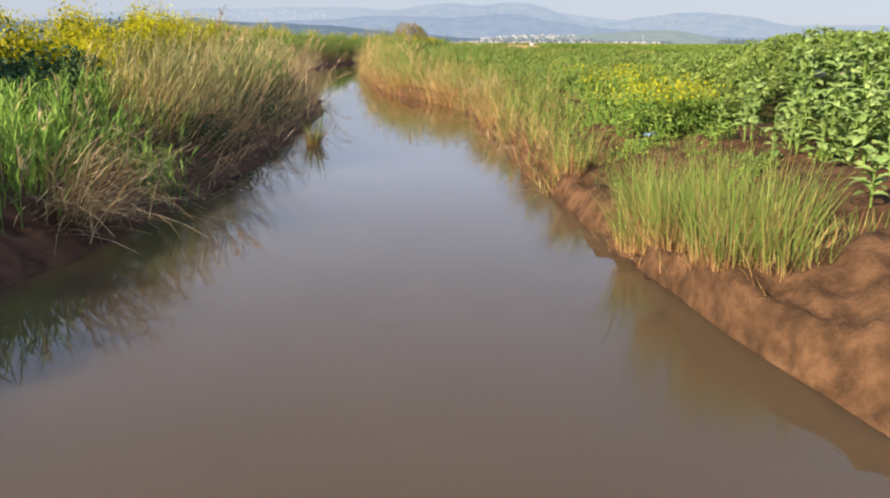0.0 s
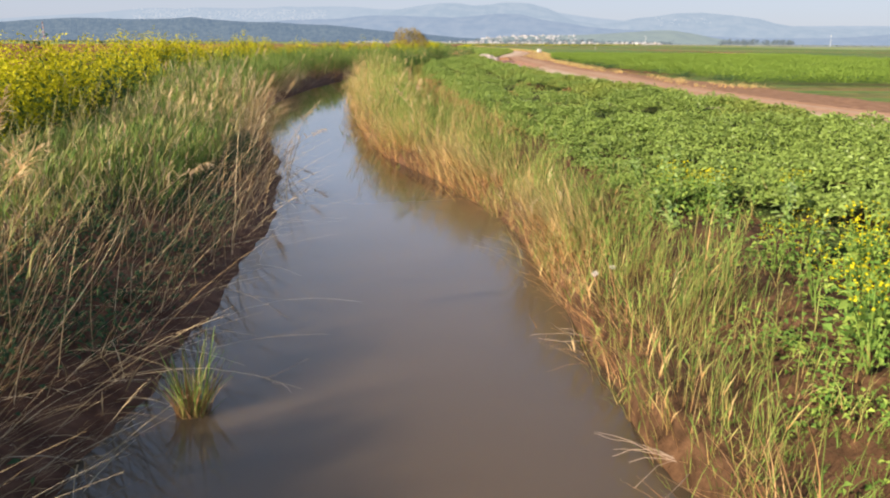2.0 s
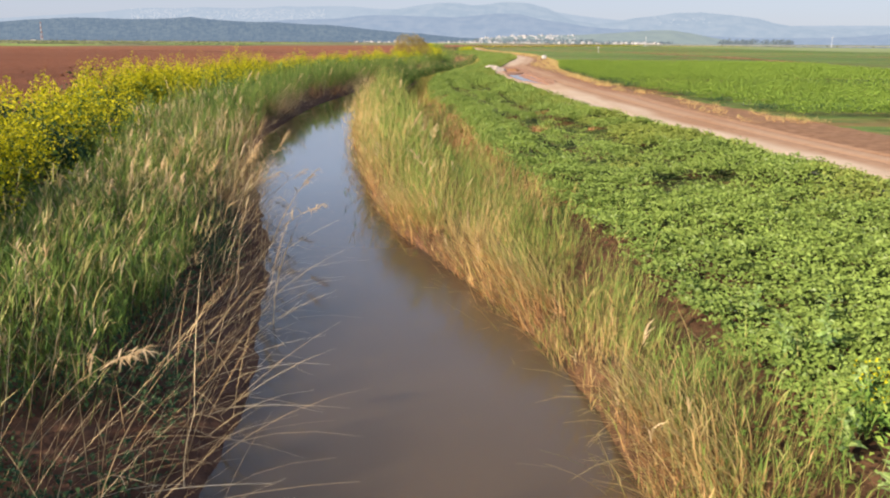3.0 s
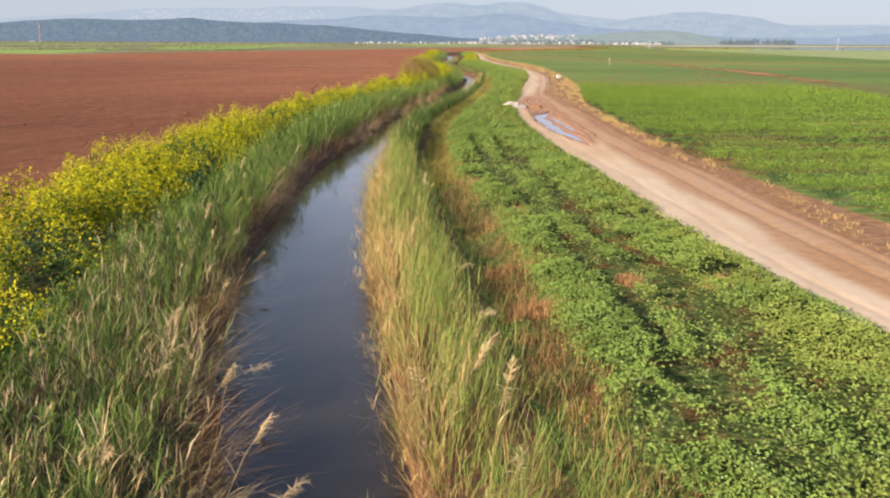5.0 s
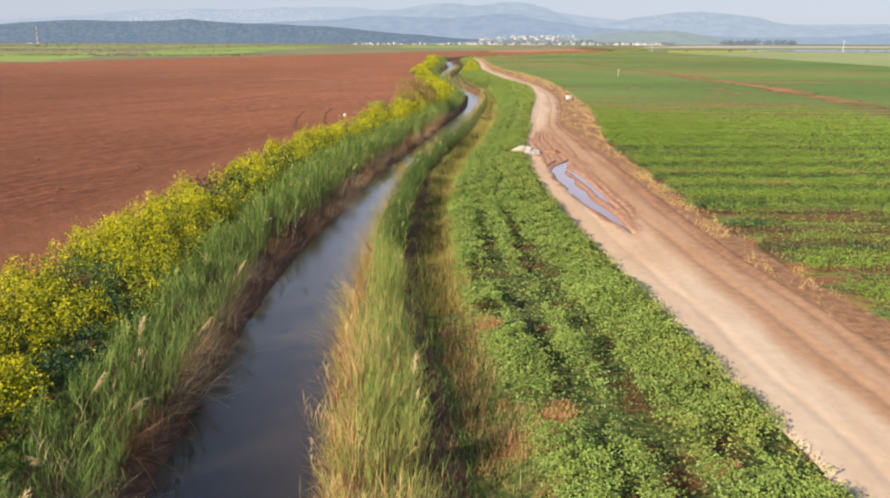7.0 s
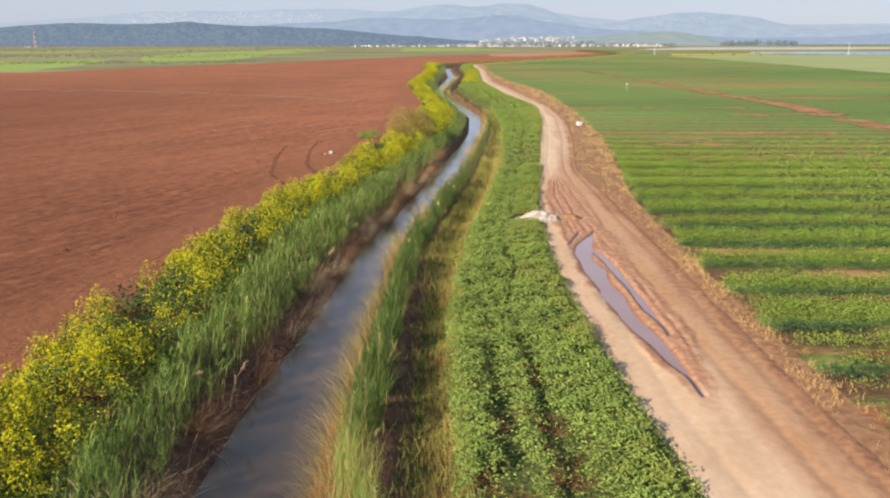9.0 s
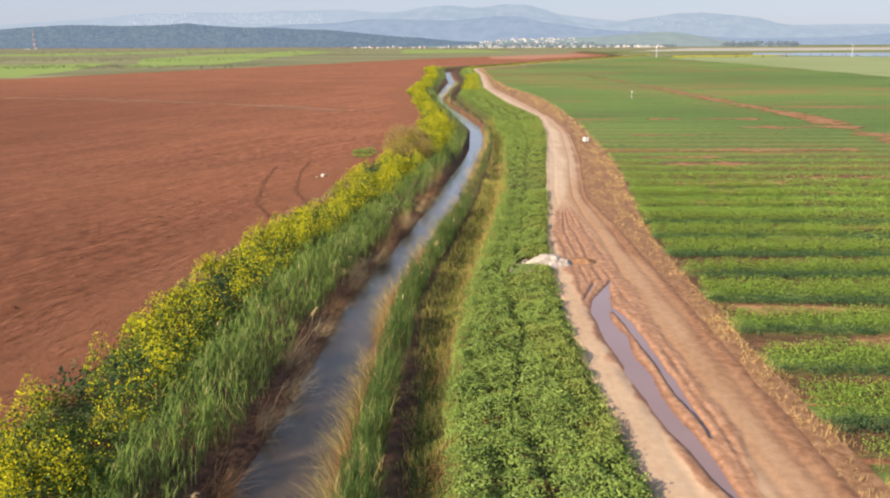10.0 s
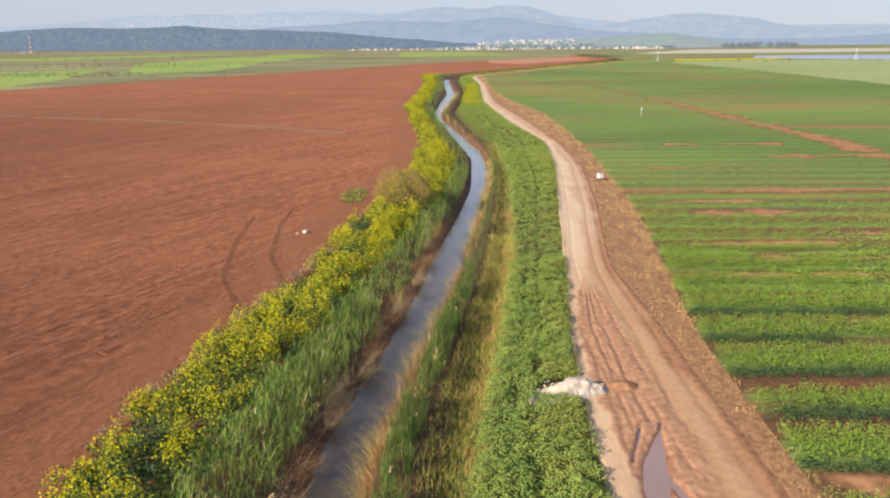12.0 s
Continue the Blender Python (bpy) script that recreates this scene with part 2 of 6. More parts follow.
M_OLIVE = leaf_material("olive_reed", [(0.0, (0.13, 0.16, 0.05)), (0.4, (0.22, 0.24, 0.08)), (0.75, (0.36, 0.32, 0.14)), (1.0, (0.48, 0.40, 0.20))], through_light=0.2)
M_EDGE = leaf_material("yellowing_grass", [(0.0, (0.17, 0.21, 0.045)), (0.45, (0.27, 0.285, 0.06)), (0.8, (0.40, 0.35, 0.095)), (1.0, (0.48, 0.34, 0.13))])
M_RUST = leaf_material("rusty_straw", [(0.0, (0.24, 0.12, 0.055)), (0.5, (0.37, 0.21, 0.095)), (1.0, (0.50, 0.34, 0.17))], through_light=0.15, rough=0.75)
M_PLUME = leaf_material("reed_plume", [(0.0, (0.50, 0.37, 0.19)), (1.0, (0.72, 0.58, 0.36))], through_light=0.3, rough=0.8)
M_CROP = leaf_material("crop_leaf", [(0.0, (0.142, 0.218, 0.047)), (0.5, (0.182, 0.268, 0.060)), (0.95, (0.220, 0.308, 0.079)), (1.0, (0.25, 0.33, 0.15))], dark=0.72, through_light=0.15)
M_CROP_LIGHT = leaf_material("light_crop_leaf", [(0.0, (0.165, 0.225, 0.048)), (0.5, (0.20, 0.262, 0.058)), (1.0, (0.25, 0.295, 0.078))], dark=0.75, through_light=0.15)
M_WEED = leaf_material("weed_leaf", [(0.0, (0.08, 0.17, 0.03)), (0.5, (0.15, 0.26, 0.05)), (1.0, (0.26, 0.35, 0.07))])
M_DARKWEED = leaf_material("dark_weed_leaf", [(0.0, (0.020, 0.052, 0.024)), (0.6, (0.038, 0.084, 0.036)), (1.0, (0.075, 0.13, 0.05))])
M_MUSTARD = leaf_material("mustard_leaf", [(0.0, (0.05, 0.095, 0.018)), (0.5, (0.09, 0.145, 0.024)), (1.0, (0.17, 0.21, 0.033))])
M_FLOWER = leaf_material("yellow_flower", [(0.0, (0.37, 0.36, 0.008)), (0.6, (0.47, 0.45, 0.010)), (1.0, (0.55, 0.52, 0.02))], patch=0.25, through_light=0.3)
M_FIELD_LEAF = leaf_material("field_crop_leaf", [(0.0, (0.118, 0.195, 0.030)), (0.6, (0.152, 0.242, 0.038)), (1.0, (0.185, 0.275, 0.052))], patch=0.3, through_light=0.15)
M_BUSH = leaf_material("dry_bush_leaf", [(0.0, (0.16, 0.125, 0.04)), (0.6, (0.30, 0.235, 0.075)), (1.0, (0.42, 0.34, 0.12))])
M_GREY = leaf_material("grey_dead_weed", [(0.0, (0.16, 0.12, 0.09)), (0.6, (0.26, 0.20, 0.15)), (1.0, (0.34, 0.28, 0.20))])
M_TREES = leaf_material("far_tree_leaf", [(0.0, (0.07, 0.10, 0.07)), (0.6, (0.11, 0.14, 0.09)), (1.0, (0.17, 0.19, 0.12))])


def plain(name, color, rough=0.7, spec=0.3, grain=6.0, vary=0.25, metal=0.0):
    m = Mat(name, rough, spec)
    n = m.noise(grain, 5)
    lo, hi = tuple(v * (1 - vary) for v in color), tuple(min(1, v * (1 + vary)) for v in color)
    m.color(m.mix(m.span(n, 0.3, 0.7), lo, hi)).bump(n, 0.3, 0.02)
    m.b.inputs["Metallic"].default_value = metal
    return m.m


M_STONE = plain("pale_limestone", (0.345, 0.305, 0.26), 0.9, 0.2, 3.0, 0.3)
M_BARK = plain("bark", (0.16, 0.11, 0.07), 0.9, 0.1, 8.0, 0.4)
M_WHITE = plain("white_painted_plastic", (0.50, 0.49, 0.47), 0.5, 0.4, 3.0, 0.08)
M_DARKSTEEL = plain("dark_steel", (0.06, 0.06, 0.06), 0.5, 0.5, 6.0, 0.3, 0.6)
M_WALL = plain("white_render", (0.42, 0.415, 0.405), 0.9, 0.1, 0.05, 0.15)
M_ROOF = plain("clay_roof", (0.30, 0.22, 0.185), 0.9, 0.1, 0.05, 0.25)
M_SHEET = plain("pale_shed_roof", (0.33, 0.35, 0.37), 0.6, 0.3, 0.05, 0.1)
# Mast paints dulled, with distance haze mixed into the colour.
M_MAST_RED = plain("hazy_red_mast_paint", (0.36, 0.22, 0.20), 0.6, 0.3, 0.5, 0.1)
M_MAST_WHITE = plain("white_mast_paint", (0.40, 0.42, 0.44), 0.6, 0.3, 0.5, 0.1)

# ---- plan: edges of the strips along y ----


def curve(text):
    p = np.array([[float(v) for v in q.split(":")] for q in text.split()])

    def at(y):
        """Smooth line through the points."""
        y = np.asarray(y, float)
        lo, hi = np.interp(y - 2.0, p[:, 0], p[:, 1]), np.interp(y + 2.0, p[:, 0], p[:, 1])
        return (lo + hi + 2 * np.interp(y, p[:, 0], p[:, 1])) / 4
    return at


water_l = curve("-40:-1.4 0:-0.7 6:-0.4 9:0.0 14:0.0 20:-0.3 25:-1.1 32:-3.2 36:-4.5 44:-5.9 52:-6.4 60:-6.6 65:-6.4 71:-5.8 78:-5.2 86:-4.8 95:-3.4 104:-2.1 115:-1.0 124:0.3 142:2.4 166:3.2 200:0 240:-3.7 314:-0.7 400:-3 430:0 570:62 800:160")
water_r = curve("-40:5.6 0:5.2 3.3:4.8 4.6:4.4 6.5:4.05 8:3.9 12:3.65 16:3.45 20:3.2 23:2.4 25:1.5 28:0.3 33:-0.8 36:-1.1 40:-1.9 46:-2.6 54:-3.4 61:-3.6 67:-3.6 73:-3.4 83:-3.3 88:-2.9 93:-2.0 99:-1.2 107:0.1 120:1.6 140:3.7 156:4.7 172:4.4 200:1.2 226:-2.1 240:-2.3 300:1.5 400:-1 430:2 570:64 800:162")
mustard_o = curve("-40:-8 0:-7.5 18:-7.5 25:-8.4 31:-10.3 38:-11.2 43:-12.8 48:-13.8 56:-14.4 65:-14.2 74:-13.4 82:-13.2 91:-12.1 97:-11.4 107:-9.3 124:-7.8 150:-4.5 177:-4.7 243:-10.6 300:-9.6 347:-9.2 424:-12.8 440:-10 570:56 800:154")
mustard_i = curve("-40:-3 0:-2.3 10:-2.3 14:-2.7 18:-4.0 22:-5.0 33:-7.2 40:-8.4 60:-9.2 70:-9.5 80:-9.3 85:-8.9 90:-8 95:-7 103:-5.5 117:-3.4 135:-0.4 155:0.6 202:-3.6 235:-6 335:-4.8 400:-7 430:-4 570:59 800:157")
crop_l = curve("-40:6.4 0:5.7 6:5.5 8:5.7 12:5.5 16:4.9 20:4.6 26:4.0 32:2.8 37:2.6 45:2.1 57:0.4 72:0 84:1.0 94:2.4 110:4.4 147:7.0 180:7 200:4.6 240:2 300:6 400:4 430:6 570:68 800:166")
road_l = curve("-40:16 0:13.5 20:11 35:8.7 40:7.7 50:6.9 64:5.6 75:5.2 80:5.2 87:5.5 94:6 104:7.3 124:9.5 149:12.5 176:14.4 202:11.6 260:8.3 345:10.6 420:9.4 440:14 500:42 570:75 700:140 800:190")
road_r = curve("-40:19.5 0:17.2 20:14.6 35:12.2 47:11.5 54:11.5 60:11.1 67:10.95 74:11.0 80:11.1 88:11 98:11 108:10.6 119:12.1 129:13.6 153:16 169:16.3 207:14.9 260:11.6 344:13 420:12.5 440:17 500:45.5 570:78.5 700:143 800:193")
field_l = curve("-40:22 0:19.5 20:17 39:15 52:13.4 57:12.5 71:12.1 80:12.25 94:12.75 100:13.3 112:15.1 128:16.9 163:19.3 185:20.0 227:20.0 261:16.4 309:14.0 344:14.4 420:14.8 440:21 500:48 570:80 700:145 800:195")
WATER_Z = -1.08


def smooth(a, b, x):
    t = np.clip((x - a) / (b - a), 0, 1)
    return t * t * (3 - 2 * t)


RNG = np.random.default_rng(7)
_table = RNG.random((256, 256))


def _lattice(x, y):
    xi, yi = np.floor(x).astype(int), np.floor(y).astype(int)
    fx, fy = x - xi, y - yi
    fx, fy = fx * fx * (3 - 2 * fx), fy * fy * (3 - 2 * fy)
    a, b = _table[xi & 255, yi & 255], _table[(xi + 1) & 255, yi & 255]
    c, d = _table[xi & 255, (yi + 1) & 255], _table[(xi + 1) & 255, (yi + 1) & 255]
    return (a * (1 - fx) + b * fx) * (1 - fy) + (c * (1 - fx) + d * fx) * fy


def wobble(x, y, size):
    """Smooth noise, about -1 to 1, with features of that size and half of it."""
    x, y = np.asarray(x, float) * 2.2 / size, np.asarray(y, float) * 2.2 / size
    x, y = x * 0.8 + y * 0.6, y * 0.8 - x * 0.6
    return (_lattice(x + 17.3, y + 5.1) + 0.5 * _lattice(x * 2.1 + 60.7, y * 2.1 + 91.2) - 0.75) * 2.0


def ground_z(x, y):
    """Height of the soil: flat plain, the ditch cut into it, a low trough behind the bank reeds."""
    x, y = np.asarray(x, float), np.asarray(y, float)
    wl, wr, mo, mi, cl, rl = water_l(y), water_r(y), mustard_o(y), mustard_i(y), crop_l(y), road_l(y)
    far = smooth(30, 45, y)
    z = np.zeros_like(x + y)
    z = np.where(x > mo, -0.2 * smooth(mo, mi, x), z)
    down = np.clip((x - mi) / np.maximum(wl - mi, 0.1), 0, 1)
    left = -0.2 - 0.30 * smooth(0.05, 0.6, down) - 0.70 * down ** 2.2
    z = np.where(x > mi, left, z)
    mid = 0.5 * (wl + wr)
    z = np.where(x > wl, -1.20 - 0.8 * smooth(wl, mid, x) * (1 - smooth(mid, wr, x)) - 0.3 * smooth(wl, mid, x), z)
    d = x - wr + 0.16 * wobble(0 * x + 3, y, 1.7) * (1 - smooth(20, 30, y))
    w = np.maximum(cl - wr, 0.3)
    berm = -1.12 + 0.50 * smooth(0.0, 0.7, d) - 0.33 * smooth(0.45, 0.75, d / w) + 0.55 * smooth(0.78, 1.1, d / w)
    near = -1.12 + 0.36 * smooth(0, 0.25, d) + 0.34 * smooth(0.3, 1.0, d / w) ** 0.8 * 1.0 + 0.10 * smooth(0.9, 1.2, d / w)
    z = np.where(x > wr, near * (1 - far) + berm * far, z)
    end = -0.36
    crop = end + 0.28 * smooth(0.0, 1.0, (x - cl) / np.maximum(rl - cl, 0.5))
    k = smooth(-0.2, 0.5, x - cl)
    z = np.where(x > cl - 0.2, z * (1 - k) + crop * k, z)
    z = np.where(x > rl - 0.3, crop * (1 - smooth(rl - 0.3, rl + 0.2, x)) + 0.0, z)
    rr = road_r(y)
    z = z - 0.28 * smooth(rl + 0.1, rl + 0.5, x) * (1 - smooth(rr - 0.6, rr - 0.25, x))
    rough = np.where((x > mo) & (x < rl), 0.06, 0.02) * (1 - 0.6 * np.exp(-((x - wl) / 0.5) ** 2))
    z = z + rough * wobble(x, y, 1.7) + 0.55 * rough * wobble(x + 31, y, 0.6) + 0.3 * rough * wobble(x + 12, y, 0.3)
    clods = (1 - smooth(11, 13.5, y)) * smooth(wr - 0.05, wr + 0.3, x) * (1 - smooth(cl + 0.5, cl + 1.5, x))
    z = z + clods * (0.055 * wobble(x + 2, y, 0.42) + 0.03 * wobble(x, y + 6, 0.2))
    return z


# ---- mesh helpers ----


def mesh_object(name, verts, quads, mat, parent=None, shade=False, tris=None):
    me = bpy.data.meshes.new(name)
    verts = np.asarray(verts, np.float32).reshape(-1, 3)
    quads = np.asarray(quads, np.int32).reshape(-1, 4) if quads is not None else np.zeros((0, 4), np.int32)
    tris = np.asarray(tris, np.int32).reshape(-1, 3) if tris is not None else np.zeros((0, 3), np.int32)
    me.vertices.add(len(verts))
    me.vertices.foreach_set("co", verts.ravel())
    me.loops.add(quads.size + tris.size)
    me.loops.foreach_set("vertex_index", np.concatenate([quads.ravel(), tris.ravel()]))
    me.polygons.add(len(quads) + len(tris))
    starts = np.concatenate([np.arange(len(quads)) * 4, quads.size + np.arange(len(tris)) * 3])
    me.polygons.foreach_set("loop_start", starts.astype(np.int32))
    me.polygons.foreach_set("use_smooth", np.full(len(starts), shade))
    me.update(calc_edges=True)
    for m in (mat if isinstance(mat, list) else [mat]):
        me.materials.append(m)
    ob = new(name, me)
    if parent is not None:
        ob.parent = parent
    return ob


def float_attr(ob, name, values):
    a = ob.data.attributes.new(name, 'FLOAT', 'POINT')
    a.data.foreach_set("value", np.asarray(values, np.float32).ravel())


def part(name, bm, material, parent, label=""):
    me = bpy.data.meshes.new(name)
    bm.to_mesh(me)
    bm.free()
    me.materials.append(material)
    ob = new(name, me)
    ob.parent = parent
    return tagged(ob, label)


def grid_faces(nu, nv):
    i = np.arange(nu * nv).reshape(nu, nv)
    return np.stack([i[:-1, :-1], i[:-1, 1:], i[1:, 1:], i[1:, :-1]], -1).reshape(-1, 4)


class Tufts:
    """Collects ribbons and leaves of one look into one mesh."""

    def __init__(self):
        self.v, self.q, self.s, self.n = [], [], [], 0

    def add(self, verts, faces, tip):
        self.v.append(verts.reshape(-1, 3))
        self.q.append(faces.reshape(-1, 4) + self.n)
        self.s.append(np.broadcast_to(tip, verts.shape[:-1]).ravel())
        self.n += verts.size // 3

    def ribbons(self, base, h, az, lean, curl, w, segs=3, waz=None, leafy=False):
        """Tapered bent blades. lean: angle from upright at the foot; curl: what is added up to the tip."""
        base = np.asarray(base, float)
        n = len(base)
        h, az, lean, curl, w = (np.broadcast_to(np.asarray(v, float), (n,)) for v in (h, az, lean, curl, w))
        waz = az + np.pi / 2 + RNG.normal(0, 0.5, n) if waz is None else waz
        pts = np.zeros((n, segs + 1, 3))
        pts[:, 0] = base
        for k in range(segs):
            th = lean + curl * (k + 0.5) / segs
            step = np.stack([np.sin(th) * np.cos(az), np.sin(th) * np.sin(az), np.cos(th)], -1) * (h / segs)[:, None]
            pts[:, k + 1] = pts[:, k] + step
        s = np.linspace(0, 1, segs + 1)
        prof = (np.sin(np.pi * (0.18 + 0.8 * s)) if leafy else 1 - 0.82 * s ** 1.5)
        side = np.stack([np.cos(waz), np.sin(waz), 0 * waz], -1)[:, None, :] * (prof[None, :, None] * w[:, None, None] * 0.5)
        verts = np.stack([pts - side, pts + side], 2)
        a = np.arange(segs) * 2
        f = np.stack([a, a + 1, a + 3, a + 2], -1)[None] + (np.arange(n) * 2 * (segs + 1))[:, None, None]
        self.add(verts, f, s[None, :, None])
        return pts

    def leaves(self, centre, size, az, tilt, fold=0.35, aspect=0.6, small=True):
        """Broad pointed leaves, folded along the midrib. tilt: how far the leaf points up."""
        centre = np.asarray(centre, float)
        n = len(centre)
        size, az, tilt = (np.broadcast_to(np.asarray(v, float), (n,)) for v in (size, az, tilt))
        d = np.stack([np.cos(az) * np.cos(tilt), np.sin(az) * np.cos(tilt), np.sin(tilt)], -1)
        roll = RNG.normal(0, 0.5, n)
        side = np.stack([-np.sin(az), np.cos(az), 0 * az], -1)
        up = np.cross(d, side)
        side = side * np.cos(roll)[:, None] + up * np.sin(roll)[:, None]
        up = np.cross(d, side)
        L = size[:, None]
        tip = centre + d * L - np.array([0, 0, 0.18]) * L
        mid = centre + d * L * 0.55 + up * L * 0.04
        wv, upf = side * L * aspect * 0.5, up * L * fold * 0.35
        verts = np.stack([centre, mid, tip, mid + wv + upf, mid - wv + upf], 1)
        if small:
            self.add(verts[:, [0, 3, 2, 4]], np.arange(n * 4).reshape(n, 1, 4), 1.0)
            return
        f = np.array([[0, 3, 2, 1], [0, 1, 2, 4]])
        self.add(verts, f[None] + (np.arange(n) * 5)[:, None, None], 1.0)

    def petals(self, centre, size):
        """Small flat flowers, mostly facing up."""
        centre = np.asarray(centre, float)
        n = len(centre)
        nrm = RNG.normal(0, 0.8, (n, 3)) + np.array([0, 0, 1.0])
        a = np.cross(nrm, RNG.normal(0, 1, (n, 3)))
        a /= np.linalg.norm(a, axis=1, keepdims=True)
        b = np.cross(nrm, a)
        b /= np.linalg.norm(b, axis=1, keepdims=True)
        sz = np.broadcast_to(np.asarray(size, float), (n,))[:, None] * 0.5
        verts = np.stack([centre - a * sz, centre - b * sz, centre + a * sz, centre + b * sz], 1)
        self.add(verts, np.arange(n * 4).reshape(n, 1, 4), 1.0)

    def build(self, name, mat, label="", category="", parent=None, kind="stuff"):
        ob = mesh_object(name, np.concatenate(self.v), np.concatenate(self.q), mat, parent)
        float_attr(ob, "tip", np.concatenate(self.s))
        return tagged(ob, label, category, kind=kind)


def scatter(density, y0, y1, left, right, pad=0.0):
    """Random points between two edges, so many to the square metre."""
    ys = np.linspace(y0, y1, 60)
    wide = np.maximum(right(ys) - left(ys), 0)
    n = int(density * wide.mean() * (y1 - y0))
    y = RNG.uniform(y0, y1, n * 2)
    keep = RNG.uniform(0, wide.max(), n * 2) < np.maximum(right(y) - left(y), 0)
    y = y[keep][:n]
    u = RNG.uniform(0, 1, len(y))
    x = left(y) + u * (right(y) - left(y)) + RNG.normal(0, pad, len(y))
    return x, y, u


def on_ground(x, y, dz=0.0):
    return np.stack([x, y, ground_z(x, y) + dz], -1)

# ---- ground, water, road ----


def build_ground():
    ys = np.concatenate([np.arange(-40, 0, 1.0), np.arange(0, 2.4, 0.3), np.arange(2.4, 13, 0.1), np.arange(13, 60, 0.35), np.arange(60, 130, 0.7), np.arange(130, 260, 2.0), np.arange(260, 480, 6.0), np.geomspace(480, 4900, 40)])
    out = np.array([0.6, 1.5, 3, 5, 8, 12, 18, 26, 36, 50, 70, 100, 150, 230, 350, 520, 800, 1300, 2200, 3600])
    mo, mi, wl, wr, cl, rl, fl = (f(ys) for f in (mustard_o, mustard_i, water_l, water_r, crop_l, road_l, field_l))

    def between(a, b, n):
        return [a + (b - a) * k / n for k in range(n)]
    cols = [mo - d for d in out[::-1]] + between(mo, mi, 10) + between(mi, wl, 14) + between(wl, wr, 8) + between(wr, cl, 24) + between(cl, rl, 16) + between(rl, fl, 12) + [fl] + [fl + d for d in out]
    x = np.stack(cols, 1)
    y = np.broadcast_to(ys[:, None], x.shape)
    z = ground_z(x, y)
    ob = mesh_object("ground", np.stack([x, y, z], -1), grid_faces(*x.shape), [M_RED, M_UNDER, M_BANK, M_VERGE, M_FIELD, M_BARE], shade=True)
    n = x.shape[1] - 1
    c = np.arange(n)
    zone = np.select([c < 20, c < 31, c < 68, c < 92, c < 104], [0, 1, 2, 1, 3], 4)
    zone = np.tile(zone, (len(ys) - 1, 1))
    zone[(ys[:-1] < 26)[:, None] & (c >= 52) & (c < 79)] = 5
    ob.data.polygons.foreach_set("material_index", zone.ravel().astype(np.int32))
    off = x - fl[:, None]
    between_beds = np.abs(((y - 83.2 + 0.02 * (x - 13) + 0.10 * wobble(x, y, 9)) / 4.1 + 0.5) % 1 - 0.5) * 4.1
    float_attr(ob, "bare", (0.10 + 0.85 * smooth(0.7, 1.2, between_beds)) * (1 - smooth(105, 165, y)) * smooth(50, 64, y) * (1 - smooth(36, 60, off)))
    out_by = mo[:, None] - x
    float_attr(ob, "lane", smooth(-0.5, 0.6, out_by) * (1 - smooth(3.0, 6.0, out_by)) * smooth(40, 60, y))
    # Drier soil by the ditch; farther off, haze is put in as paler colour.
    float_attr(ob, "dry_and_hazy", np.maximum((1 - smooth(4, 70, out_by)) * smooth(70, 150, y), 0.85 * smooth(130, 330, y)))
    tagged(ob, "flat plain of red soil with a ditch cut into it", "ground", kind="structure")
    return ob


build_ground()

wy = np.concatenate([np.arange(-40, 150, 3.0), np.arange(150, 440, 6.0)])
wx = np.stack([water_l(wy) - 0.8, water_l(wy), 0.5 * (water_l(wy) + water_r(wy)), water_r(wy), water_r(wy) + 0.35], 1)
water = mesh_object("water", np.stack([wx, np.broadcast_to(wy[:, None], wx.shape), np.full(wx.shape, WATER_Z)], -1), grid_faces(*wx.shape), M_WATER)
# Reed shade painted into the water colour, about y 19 to 60.
float_attr(water, "sunlit_silt", np.broadcast_to((1 - 0.9 * smooth(19, 30, wy) * (1 - 0.85 * smooth(44, 60, wy)))[:, None], wx.shape))
tagged(water, "still muddy brown water in the ditch", "water", kind="structure")


mud_l = curve("58:8.2 64:7.5 68:6.9 72:6.45 80:6.2 86:6.25 96:6.5 101:7.4 106:8.6 112:9.3")
mud_r = curve("58:8.3 64:8.2 67:8.9 70:9.1 86:9.0 96:9.2 101:9.1 106:8.9 112:9.4")
RUTS = ((curve("62:7.95 64.2:7.9 67:7.8 69:7.45 72:7.07 75:7.0 78:6.98 80.5:6.7 82.3:7.2 85.2:8.35 88:8.8"), 64.0, 85.5, 0.52, "long puddle of brown water lying in a wheel rut"),
        (curve("68:8.25 72.5:8.16 78.5:7.95 82.2:7.5 86:7.2"), 69.0, 82.0, 0.20, "narrow puddle in a second wheel rut"),
        (curve("80:5.9 83.2:6.6 84.8:7.4 88:8.4"), 82.6, 85.2, 0.13, "short puddle in the churned mud"))


